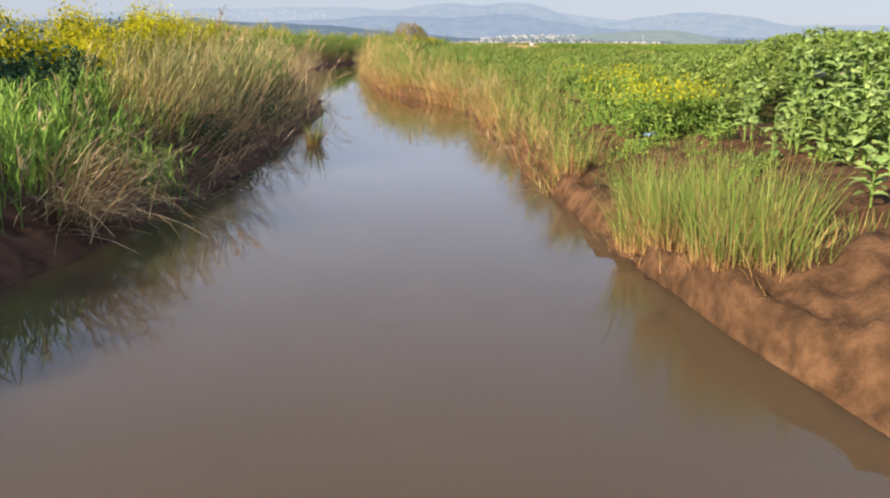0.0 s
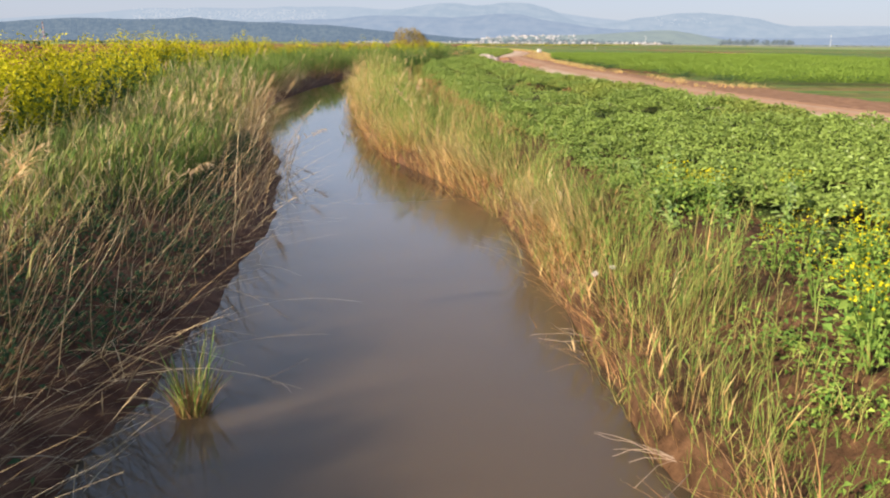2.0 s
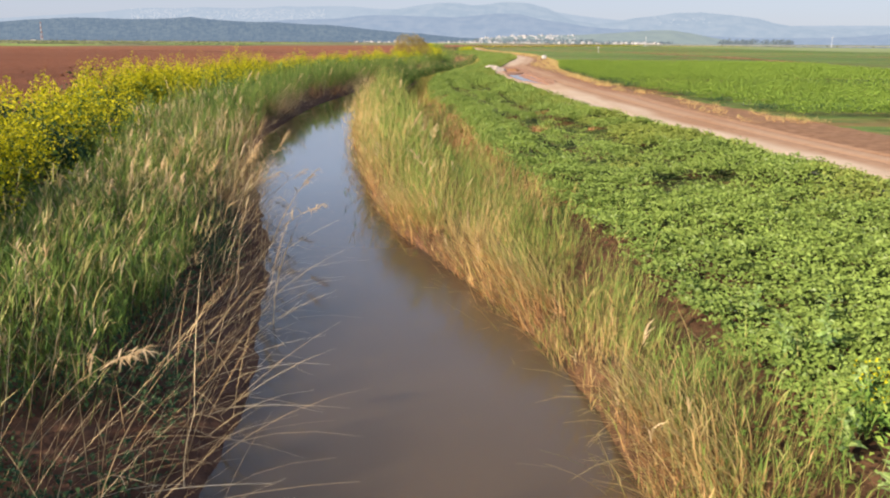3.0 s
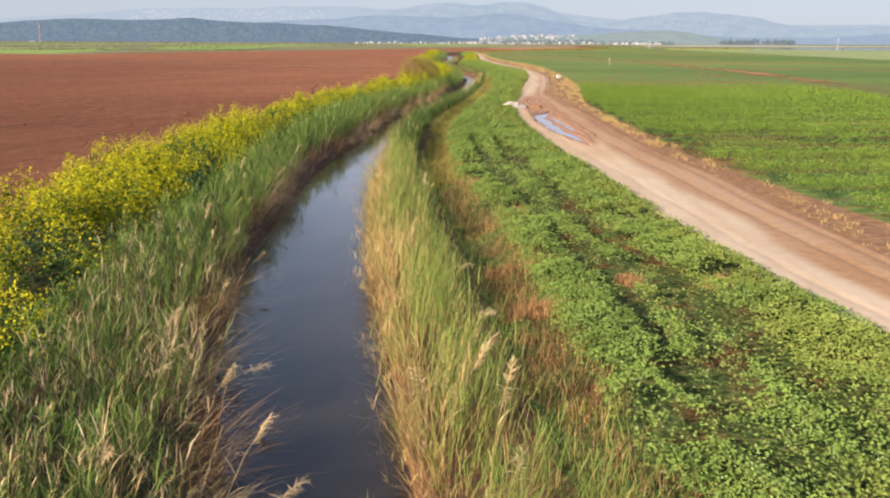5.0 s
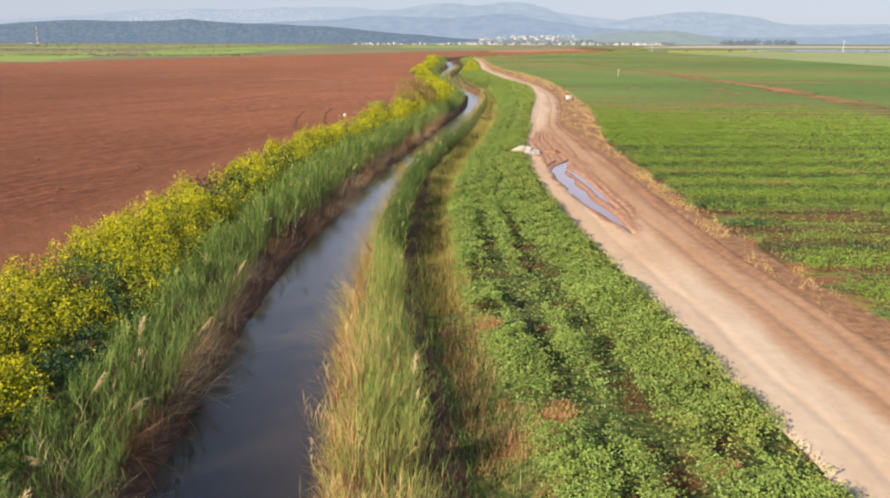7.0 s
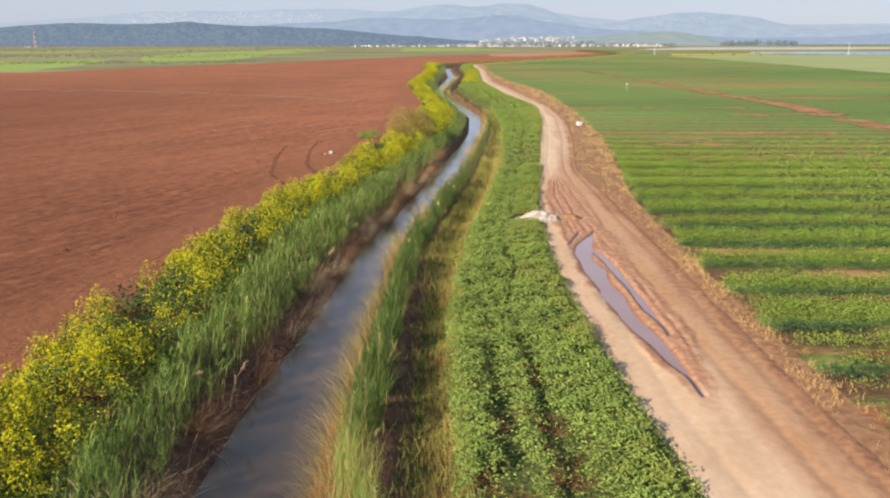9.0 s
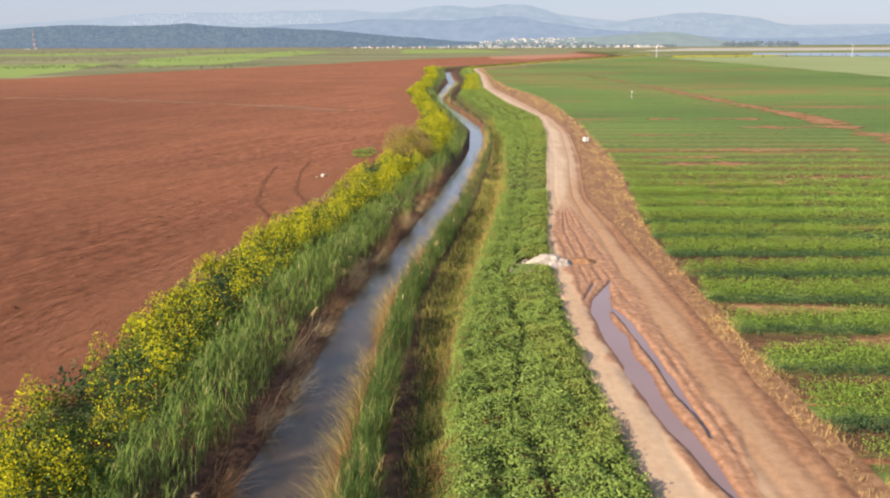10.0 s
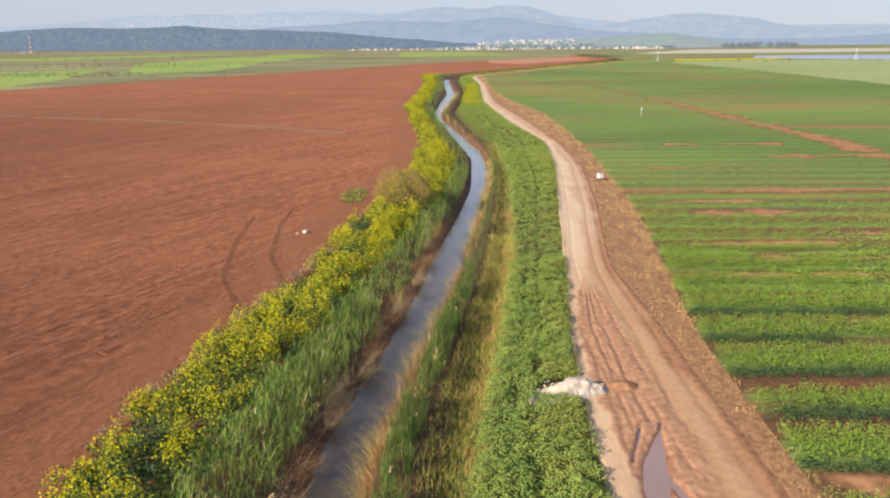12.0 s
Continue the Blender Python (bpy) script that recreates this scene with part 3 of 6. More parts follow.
def build_road():
    ys = np.concatenate([np.arange(-40, 20, 1.0), np.arange(20, 60, 0.4), np.arange(60, 110, 0.13), np.arange(110, 150, 0.5), np.arange(150, 260, 1.0), np.arange(260, 800, 5.0)])
    u = np.linspace(0, 1, 72)
    l, r = road_l(ys), road_r(ys) + 0.45
    l = l + 0.10 * wobble(0 * ys, ys, 3.0)
    x = l[:, None] + (r - l)[:, None] * u
    y = np.broadcast_to(ys[:, None], x.shape)
    U = np.broadcast_to(u, x.shape)
    ml, mr = mud_l(y), mud_r(y)
    span = np.maximum(mr - ml, 0.05)
    s = (x - ml) / span
    ends = smooth(62.5, 66, y) * (1 - smooth(101, 107, y))
    ragged = 0.10 * wobble(x, y * 0.6, 1.3)
    mud = ends * smooth(-0.05, 0.06, s + ragged) * (1 - smooth(0.94, 1.06, s + ragged))
    fan_out = np.clip((97 - y) / 22, 0, 1)
    groove = np.zeros_like(x)
    for k, (c0, c1, deep_by) in enumerate(((0.16, 0.06, 0.8), (0.24, 0.20, 0.6), (0.36, 0.31, 1.0), (0.43, 0.46, 0.7), (0.54, 0.60, 1.0), (0.60, 0.72, 0.5), (0.72, 0.84, 0.9), (0.86, 0.95, 0.6))):
        at = c0 + (c1 - c0) * fan_out + 0.045 * wobble(0 * y + 11 * k, y, 9) + 0.015 * wobble(0 * y + 7 * k, y, 2)
        part_of = smooth(-0.5, 0.1, wobble(0 * y + 19 * k, y, 13))
        groove = np.maximum(groove, deep_by * part_of * np.exp(-((s - at) / 0.034) ** 2))
    churn = wobble(x, y * 0.7, 0.55)
    beside = np.zeros_like(x)
    for line, y0, y1, wd, _ in RUTS:
        beside = np.maximum(beside, (1 - smooth(wd, wd + 0.35, np.abs(x - line(y)))) * (y > y0) * (y < y1))
    churn = churn * (1 - 0.85 * beside)
    z = 0.05 + mud * (0.02 - 0.055 * groove * (1 - 0.7 * beside) + 0.014 * churn + 0.012 * (1 - 0.8 * beside) * wobble(x + 5, y * 0.25, 0.9)) + 0.001 * wobble(x, y, 2.4)
    pits = np.zeros_like(x)
    for line, y0, y1, wd, _ in RUTS:
        w = wd * smooth(y0, y0 + 7 * wd + 2.5, y) * (1 - smooth(y1 - 5 * wd - 1.0, y1, y)) * (1 + 0.3 * wobble(0 * x + wd * 30, y, 4.0)) + 0.02
        w = np.where((y > y0) & (y < y1), np.maximum(w, 0.07), 0.01)
        pits = np.maximum(pits, np.exp(-(np.abs(x - line(y) - 0.05 * wobble(0 * x + wd * 9, y, 3.2)) / w) ** 3) * ((y > y0 - 0.5) & (y < y1 + 0.5)))
    z = 0.05 + (z - 0.05) * (1 - 0.75 * pits)
    z = z - 0.125 * pits * (1 - 0.15 * np.clip(churn + 0.3, 0, 1))
    for c, k in ((0.62, 0.03), (0.84, 0.03), (0.22, 0.02)):
        z = z - k * np.exp(-((U - c - 0.02 * wobble(0 * x + c * 40, y, 14)) / 0.035) ** 2) * (1 - mud)
    edge = np.minimum(smooth(0, 0.03, U), 1 - smooth(0.90, 1.0, U))
    z = z * edge - 0.035 * (1 - edge)
    ob = mesh_object("road", np.stack([x, y, z], -1), grid_faces(*x.shape), M_ROAD, shade=True)
    tracks = smooth(0.38, 0.58, U + 0.10 * wobble(x, y * 0.3, 4)) * (1 - 0.25 * np.exp(-((U - 0.72) / 0.05) ** 2))
    far = (1 - 0.45 * smooth(100, 125, y))
    float_attr(ob, "mud", mud)
    float_attr(ob, "wet", np.clip(mud * (1.0 - smooth(-0.005, 0.03, z)) * 0.8 + 0.30 * mud * smooth(0.4, 1.0, groove), 0, 1))
    float_attr(ob, "orange", np.clip(tracks * far * 0.9 + 0.2 * np.clip(wobble(x, y * 0.4, 3), 0, 1), 0, 1))
    float_attr(ob, "bleach", 1 - smooth(53, 63, y + 3 * wobble(x, y, 6)) * (1 - 0.7 * smooth(100, 120, y)))
    float_attr(ob, "side", smooth(0.72, 0.92, U + 0.07 * wobble(x, y * 0.5, 2.5)) * (0.15 + 0.85 * smooth(52, 62, y)))
    tagged(ob, "pale compacted dirt track with a churned muddy stretch", "road", kind="structure")
    for line, y0, y1, wd, label in RUTS:
        py = np.linspace(y0 - 0.3, y1 + 0.3, 60)
        px = line(py)[:, None] + np.array([-1, 1]) * (wd + 0.22)
        lift = -0.022 - 0.002 * wd
        p = mesh_object("puddle", np.stack([px, np.broadcast_to(py[:, None], px.shape), np.full(px.shape, lift)], -1), grid_faces(*px.shape), M_PUDDLE)
        tagged(p, label, "puddle", kind="structure")


build_road()

# ---- reeds ----


def along(pts, s):
    """Points at the share s of bent stalks of three pieces."""
    n = len(pts)
    i = np.minimum((s * 3).astype(int), 2)
    f = (s * 3 - i)[:, None]
    return pts[np.arange(n), i] * (1 - f) + pts[np.arange(n), i + 1] * f


def reed_bed(t_stalk, t_leaf, t_plume, x, y, h, lean, az, leaves=5, plume=0.1, thick=0.010, leaf_w=0.022, low=0.4):
    """Upright reeds: a stalk, blades along its upper part, and on some a feathery head."""
    n = len(x)
    pts = t_stalk.ribbons(on_ground(x, y, -0.05), h, az, lean, RNG.normal(0.15, 0.12, n), thick, 3)
    for k in range(leaves):
        at = along(pts, RNG.uniform(low, 0.97, n))
        t_leaf.ribbons(at, RNG.uniform(0.22, 0.42, n) * np.clip(h / 1.1, 0.6, 1.5), RNG.uniform(0, 2 * np.pi, n), RNG.uniform(0.1, 0.5, n), RNG.uniform(0.2, 1.2, n), leaf_w * RNG.uniform(0.7, 1.3, n), 2, leafy=True)
    has = np.where(RNG.uniform(0, 1, n) < plume)[0]
    m = len(has)
    for k in range(6 if m else 0):
        t_plume.ribbons(pts[has, 3] - np.array([0, 0, 0.03 * k]), RNG.uniform(0.10, 0.26, m), az[has] + RNG.normal(0, 0.6, m), RNG.uniform(0.1, 0.8, m), 0.6, 0.022 * (thick / 0.010), 2, leafy=True)


def bands(spec, left, right):
    for y0, y1, d in spec:
        yield (*scatter(d, y0, y1, left, right, 0.1), y0)


green, dry, plumes, fresh, fan, fan_leaf, bleached = Tufts(), Tufts(), Tufts(), Tufts(), Tufts(), Tufts(), Tufts()


def gap(x, y):
    """A narrow break in the reeds on the sunny side of the small clump in the water."""
    dx, dy = x - 0.22, y - 13.74
    s = -(dx * 0.786 + dy * 0.618)
    return (s > 0.1) & (s < 4.5) & (np.abs(dx * 0.618 - dy * 0.786) < 0.3)



# Left bank: green blades above bare dry stalks.
for x, y, u, y0 in bands(((1, 12, 110), (12, 18, 95), (18, 30, 110), (30, 62, 70), (62, 100, 56), (100, 150, 22), (150, 240, 5), (240, 430, 2.0)), mustard_i, water_l):
    n = len(x)
    big = 1 + 0.5 * smooth(100, 300, y)
    h = RNG.uniform(0.65, 1.15, n) * (1.0 - 0.18 * smooth(11, 14, y) * (1 - smooth(26, 34, y))) + 0.22 * wobble(x, y, 1.8)
    h = h * (1 + 0.25 * smooth(27, 36, y) + 0.12 * smooth(50, 60, y)) * (0.62 + 0.38 * smooth(10, 14, y)) * (0.8 + 0.2 * smooth(0.0, 0.4, u)) * (1 + (0.55 * u - 0.28) * smooth(12, 16, y) * (1 - smooth(26, 34, y)))
    keep = ((u < 0.62 + 0.14 * smooth(26, 34, y) * (1 - 0.75 * smooth(44, 54, y)) + 0.10 * wobble(0 * x + 8, y, 3)) | (y < 9) & (u < 0.9)) & ~((y > 8.8) & (y < 13.6) & (u > 0.3) & (RNG.uniform(0, 1, n) < 0.72)) & ~((y > 12.5) & (y < 27) & (u > 0.48) & (RNG.uniform(0, 1, n) < 0.6 - 0.4 * smooth(17, 21, y))) & ~((y > 5) & (y < 8) & (u > 0.62)) & ~((y > 14) & (u > 0.72) & (RNG.uniform(0, 1, n) < 0.35))
    clump = wobble(x + 31, y, 1.1)
    h = h * (1 + 0.32 * clump * smooth(24, 30, y))
    keep &= RNG.uniform(0, 1, n) < 1 - smooth(24, 30, y) * 0.55 * (1 - smooth(-0.3, 0.3, clump))
    keep &= ~((y > 13.5) & (y < 18.5) & (u > 0.40))
    keep &= ~gap(x, y) & ~((y > 9.5) & (y < 18) & (RNG.uniform(0, 1, n) < 0.5))
    x, y, u, h, big = x[keep], y[keep], u[keep], h[keep], big[keep]
    n = len(x)
    tanband = smooth(11, 13, y) * (1 - smooth(20, 26, y))
    isdry = RNG.uniform(0, 1, n) < (1 - 0.5 * smooth(17, 21, y) * (1 - smooth(23, 26, y))) * (1 - 0.93 * smooth(34, 46, y)) * (0.06 + 0.10 * smooth(18, 24, y) + 0.22 * smooth(0.5, 0.9, u) * smooth(9, 13, y) + 0.20 * smooth(0.0, 0.4, wobble(x, y, 2.4)) * smooth(10, 20, y) * (1 - 0.5 * smooth(17, 20, y)) + 0.12 * tanband * u + 0.34 * smooth(0.0, 0.35, wobble(x + 5, y, 2.2)) * smooth(23, 27, y) * (1 - smooth(34, 46, y)))
    az = RNG.normal(0.1, 0.7, n)
    lean = np.abs(RNG.normal(0.08, 0.08, n)) + (0.32 * smooth(0.5, 1.0, u) + 0.15 * tanband) * smooth(9, 13, y)
    wide = 1 + 0.6 * (y0 > 60) + 0.8 * (y0 > 140)
    for sel, stalks, tuft, lv in ((~isdry, dry, fresh if y0 < 10 else green, 6 if y0 < 62 else 4), (isdry, dry, dry, 2 if 10 < y0 < 28 else 4 if y0 < 62 else 3)):
        reed_bed(stalks if y0 == 12 else tuft, tuft, plumes, x[sel], y[sel], h[sel] * big[sel], lean[sel], az[sel], lv, (0.28 if tuft is dry else 0.012) if y0 < 30 else 0.10 if tuft is dry else 0.002, 0.008 * wide, 0.015 * wide, 0.15 if y0 < 10 else 0.68 if y0 == 12 else 0.3)
fresh.build("fresh_reeds", M_FRESH, "fresh bright green reeds on the near bank", "reeds")
green.build("reed_bed", M_REED, "dense green reeds along the muddy ditch bank", "reeds")
dry.build("dry_reeds", M_DRY, "dry straw-coloured reed stalks standing among green reeds", "reeds")

# Bent dry stalks that hang over the water.
straw, brush = Tufts(), Tufts()
for y0, y1, d in ((12, 18, 30), (18, 32, 30), (32, 60, 12), (60, 130, 6)):
    x, y, u = scatter(d, max(y0, 13.0), y1, lambda v: water_l(v) - 1.4, lambda v: water_l(v) - 0.25, 0.12)
    gate = (wobble(x * 0 + 3, y, 4) > 0.1) | (y0 < 30)
    gate &= ~gap(x, y)
    x, y = x[gate], y[gate]
    n = len(x)
    lean = np.clip(RNG.normal(0.75 if y0 < 30 else 0.5, 0.4, n), 0.0, 1.35)
    h = RNG.uniform(0.6, 1.1, n) if y0 < 8 else RNG.uniform(0.7, 1.7, n)
    straw.ribbons(on_ground(x, y, 0.05), h, RNG.normal(-0.15, 0.6, n), lean, RNG.uniform(0.1, 0.8, n), RNG.uniform(0.006, 0.012, n) * (1 + 0.3 * (y0 > 50)), 4)
# Brushes of fine dry stalks fanning out over the water.
for by in np.cumsum(RNG.uniform(1.2, 4.6, 34)) + 25.0:
    n = int(RNG.uniform(110, 260))
    bx = float(water_l(by)) - RNG.uniform(0.5, 1.3)
    x, y = bx + RNG.normal(0, 0.22, n), by + RNG.normal(0, 0.42, n)
    (straw if RNG.uniform() < 0.45 else brush).ribbons(on_ground(x, y, 0.02), RNG.uniform(0.7, 1.8, n), RNG.normal(-0.1, 0.5, n), np.clip(RNG.normal(0.75, 0.35, n), 0.1, 1.4), RNG.uniform(0.1, 0.8, n), RNG.uniform(0.006, 0.011, n), 3)
# Broken stalks lying down the bank.
x, y, u = scatter(65, 8.2, 14, lambda v: mustard_i(v) + 0.3 * (water_l(v) - mustard_i(v)), lambda v: water_l(v) - 0.15, 0.1)
n = len(x)
straw.ribbons(on_ground(x, y, 0.02), RNG.uniform(0.35, 0.8, n), RNG.normal(0.0, 0.7, n), RNG.uniform(0.6, 1.35, n), RNG.uniform(0.1, 0.6, n), RNG.uniform(0.006, 0.011, n), 3)
# Tall dry stalks fanning out from the bank towards the water.
for y0, y1, d in ((9.6, 13.4, 130), (13.4, 17, 50), (17, 24, 11), (24, 27, 12), (27, 36, 20)):
    x, y, u = scatter(d, y0, y1, lambda v: mustard_i(v) + (0.14 + 0.16 * smooth(24, 28, v)) * (water_l(v) - mustard_i(v)), lambda v: mustard_i(v) + (0.50 - 0.14 * smooth(12.5, 14, v) * (1 - smooth(18, 20, v)) + 0.22 * smooth(24, 28, v)) * (water_l(v) - mustard_i(v)), 0.1)
    x, y, u = (v[~gap(x, y)] for v in (x, y, u))
    n = len(x)
    stand = fan.ribbons(on_ground(x, y, -0.02), RNG.uniform(0.95, 1.6, n) * (1 - 0.28 * (1 - smooth(13, 19, y))), RNG.normal(0.0, 0.30, n), np.clip(RNG.normal(0.15, 0.12, n) + 0.75 * u ** 1.5, 0, 1.35), RNG.uniform(0.05, 0.45, n), RNG.uniform(0.007, 0.012, n), 3)
    for k in range(4 if y0 < 24 else 1):
        fan_leaf.ribbons(along(stand, RNG.uniform(0.55, 1.0, n)), RNG.uniform(0.18, 0.38, n), RNG.normal(0.3, 1.2, n), RNG.uniform(0.1, 0.7, n), RNG.uniform(0.2, 1.0, n), 0.011, 2, leafy=True)
# Dark weeds on the lower bank; their colour also stands in for reed shade.
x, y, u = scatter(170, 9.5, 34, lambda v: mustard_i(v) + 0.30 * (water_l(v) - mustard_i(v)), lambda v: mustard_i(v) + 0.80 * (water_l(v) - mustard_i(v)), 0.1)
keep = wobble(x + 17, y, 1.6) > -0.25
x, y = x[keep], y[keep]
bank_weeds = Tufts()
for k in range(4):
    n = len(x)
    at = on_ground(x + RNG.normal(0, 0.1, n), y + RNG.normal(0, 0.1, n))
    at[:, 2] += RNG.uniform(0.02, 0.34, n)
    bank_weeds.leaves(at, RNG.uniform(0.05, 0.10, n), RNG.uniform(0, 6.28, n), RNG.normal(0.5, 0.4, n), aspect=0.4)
bank_weeds.build("bank_weeds", M_DARKWEED, "dark green weeds filling in the shade of the lower bank", "weeds")
# Bare bleached stalks sweeping down the bank to the water.
for y0, y1, d in ((9.8, 14, 62), (14, 18, 14), (18, 26, 8)):
    x, y, u = scatter(d, y0, y1, lambda v: mustard_i(v) + 0.28 * (water_l(v) - mustard_i(v)), lambda v: mustard_i(v) + 0.78 * (water_l(v) - mustard_i(v)), 0.1)
    x, y, u = (v[~gap(x, y)] for v in (x, y, u))
    n = len(x)
    bleached.ribbons(on_ground(x, y, 0.02), RNG.uniform(0.8, 1.6, n), RNG.normal(-0.25, 0.35, n), np.clip(RNG.normal(0.25, 0.15, n) + 0.8 * u, 0.1, 1.25), RNG.uniform(-0.35, 0.4, n), RNG.uniform(0.007, 0.012, n), 4)
bleached.build("bleached_reeds", M_DRY, "bare bleached reed stalks sweeping down to the water", "reeds")
fan_leaf.build("reed_leaves", M_OLIVE, "olive and straw-coloured blades on the leaning reeds", "reeds")
fan.build("leaning_reeds", M_TAN, "tall straw-coloured reeds leaning towards the water", "reeds")
brush.build("brown_brush", M_RUST, "brown dead stalks fanning out over the ditch water", "reeds")
straw.build("fallen_reeds", M_DRY, "bent dry reed stalks hanging over the ditch water", "reeds")

# Right bank: fine grass and reeds, dry at the foot.
tan, rgreen, rust, deep = Tufts(), Tufts(), Tufts(), Tufts()
# Dry feet of the grass clumps on the bare bank, drooping to the water.
x, y, u = scatter(130, 4.4, 7.2, lambda v: water_r(v) + 0.02, lambda v: water_r(v) + 0.45, 0.05)
n = len(x)
tan.ribbons(on_ground(x, y, -0.01), RNG.uniform(0.12, 0.42, n), np.pi + RNG.normal(0, 0.9, n), RNG.uniform(0.1, 1.1, n), RNG.uniform(0.2, 1.0, n), 0.005, 3)


def strip_l(v):
    return water_r(v) + 0.02


def strip_r(v):
    return water_r(v) + (0.66 - 0.20 * smooth(26, 36, v) - 0.05 * smooth(56, 64, v)) * (crop_l(v) - water_r(v)) + 0.2 * (1 - smooth(26, 36, v))


for x, y, u, y0 in bands(((4, 30, 340), (30, 62, 185), (62, 105, 235), (105, 160, 60), (160, 300, 9)), strip_l, strip_r):
    n = len(x)
    thin = (y < 12.5) & ((u > 0.40) | (y < 8.8) | (wobble(x, y, 1.5) > 0.45)) | ((y > 7) & (y < 14) & (u > 0.45) & (wobble(x, y, 2) > -0.35)) | ((y > 12) & (y < 24) & (u > 0.8) & (wobble(x, y, 3) > 0))
    clump = wobble(x + 13, y, 1.1)
    thin |= u < 0.34 * smooth(50, 58, y) * (1 - smooth(105, 120, y))
    keep = ~thin & (RNG.uniform(0, 1, n) < 0.42 - 0.26 * smooth(22, 28, y) + (0.58 + 0.26 * smooth(22, 28, y)) * smooth(-0.35, 0.35, clump))
    x, y, u, clump = x[keep], y[keep], u[keep], clump[keep]
    n = len(x)
    isdry = RNG.uniform(0, 1, n) < np.clip((0.62 + 0.28 * smooth(18, 28, y) * (1 - smooth(48, 60, y)) - 1.7 * u * (1 + 1.2 * smooth(50, 66, y)) + 0.45 * wobble(x, y, 3.5) + 0.5 * wobble(x + 70, y, 1.2)) * (1 - 0.2 * smooth(45, 70, y)) * (0.5 + 0.5 * smooth(11, 17, y)), 0.03, 0.9)
    isdry |= (y > 55) & (u < 0.16 + 0.4 * smooth(112, 128, y)) & (RNG.uniform(0, 1, n) < 0.6)
    h = RNG.uniform(0.5, 1.0, n) * (0.72 + 0.62 * smooth(22, 34, y) + 0.08 * smooth(52, 64, y) - 0.34 * smooth(70, 84, y)) * (0.65 + 0.35 * smooth(0.0, 0.3, u)) * (1 + 0.25 * wobble(x, y, 1.8) + 0.45 * clump)
    h = np.maximum(h, 0.2)
    big = 1 + 0.4 * smooth(100, 300, y)
    az = np.where(u < 0.3, np.pi, 0) + RNG.normal(0, 1.0, n)
    lean = np.abs(RNG.normal(0.12, 0.14, n)) * (1 - 0.5 * smooth(50, 60, y)) + 0.40 * smooth(0.3, 0.0, u)
    wide = 1 + 0.6 * (y0 > 60) + 0.9 * (y0 > 140)
    blade = RNG.uniform(0, 1, n) < 0.72
    for sel, tuft in ((~isdry, rgreen if y0 < 50 else deep), (isdry, tan)):
        a = sel & blade
        tuft.ribbons(on_ground(x[a], y[a], -0.03), h[a] * big[a], az[a], lean[a], RNG.uniform(0.05, 0.9, a.sum()), (0.0055 if y0 < 20 else 0.012) * wide, 3)
        b = sel & ~blade
        reed_bed(tuft, tuft, plumes, x[b], y[b], h[b] * big[b] * 1.12, lean[b], az[b], 4 if y0 < 62 else 3, 0.04 if tuft is tan else 0.005, (0.006 if y0 < 20 else 0.008) * wide, (0.009 if y0 < 20 else 0.012) * wide, 0.3)
# Sparse grass and seedlings behind, down to the trough.
for y0, y1, d in ((13, 30, 26), (30, 60, 100), (60, 120, 40), (120, 170, 20)):
    x, y, u = scatter(d, y0, y1, strip_r, lambda v: crop_l(v) + 0.5, 0.12)
    keep = wobble(x + 9, y, 2.0) > np.where(y < 30, -0.1, -0.6)
    x, y = x[keep], y[keep]
    n = len(x)
    (rgreen if y0 < 50 else deep).ribbons(on_ground(x, y, -0.02), RNG.uniform(0.15, 0.6, n) * (1 - 0.4 * (y0 > 28)), RNG.uniform(0, 6.28, n), RNG.uniform(0, 0.4, n), 0.5, 0.012 * (1 + 0.6 * (y0 > 50)), 3)
edge_grass = Tufts()
for y0, y1, d in ((56, 80, 220), (80, 120, 140), (120, 180, 40)):
    x, y, u = scatter(d, y0, y1, lambda v: water_r(v) + (0.58 - 0.10 * smooth(72, 84, v)) * (crop_l(v) - water_r(v)), lambda v: crop_l(v) + 0.3, 0.1)
    keep = RNG.uniform(0, 1, len(x)) < 0.35 + 0.65 * np.maximum(u, smooth(74, 84, y))
    x, y = x[keep], y[keep]
    n = len(x)
    edge_grass.ribbons(on_ground(x, y, -0.02), RNG.uniform(0.2, 0.5, n), RNG.uniform(0, 6.28, n), RNG.uniform(0, 0.5, n), 0.5, 0.013 * (1 + 0.5 * (y0 > 70)), 2)
edge_grass.build("edge_grass", M_EDGE, "yellowing grass along the foot of the leafy strip", "grass")
deep.build("green_reeds", M_DEEP, "dark green reeds in a band along the ditch", "reeds")
rgreen.build("bank_reeds", M_GRASS, "green grass and reeds with dry feet on the ditch bank", "reeds")
# Straw drooping over the water's edge.
x, y, u = scatter(320, 17, 29, lambda v: water_r(v) + 0.05, lambda v: water_r(v) + 0.75, 0.1)
keep = wobble(0 * x + 6, y, 3.5) > -0.3
x, y, u = x[keep], y[keep], u[keep]
n = len(x)
tan.ribbons(on_ground(x, y), RNG.uniform(0.55, 1.15, n), np.pi + RNG.normal(0.1, 0.55, n), np.clip(RNG.normal(0.35, 0.25, n), 0, 1.2), RNG.uniform(0.4, 1.3, n), 0.011, 4)
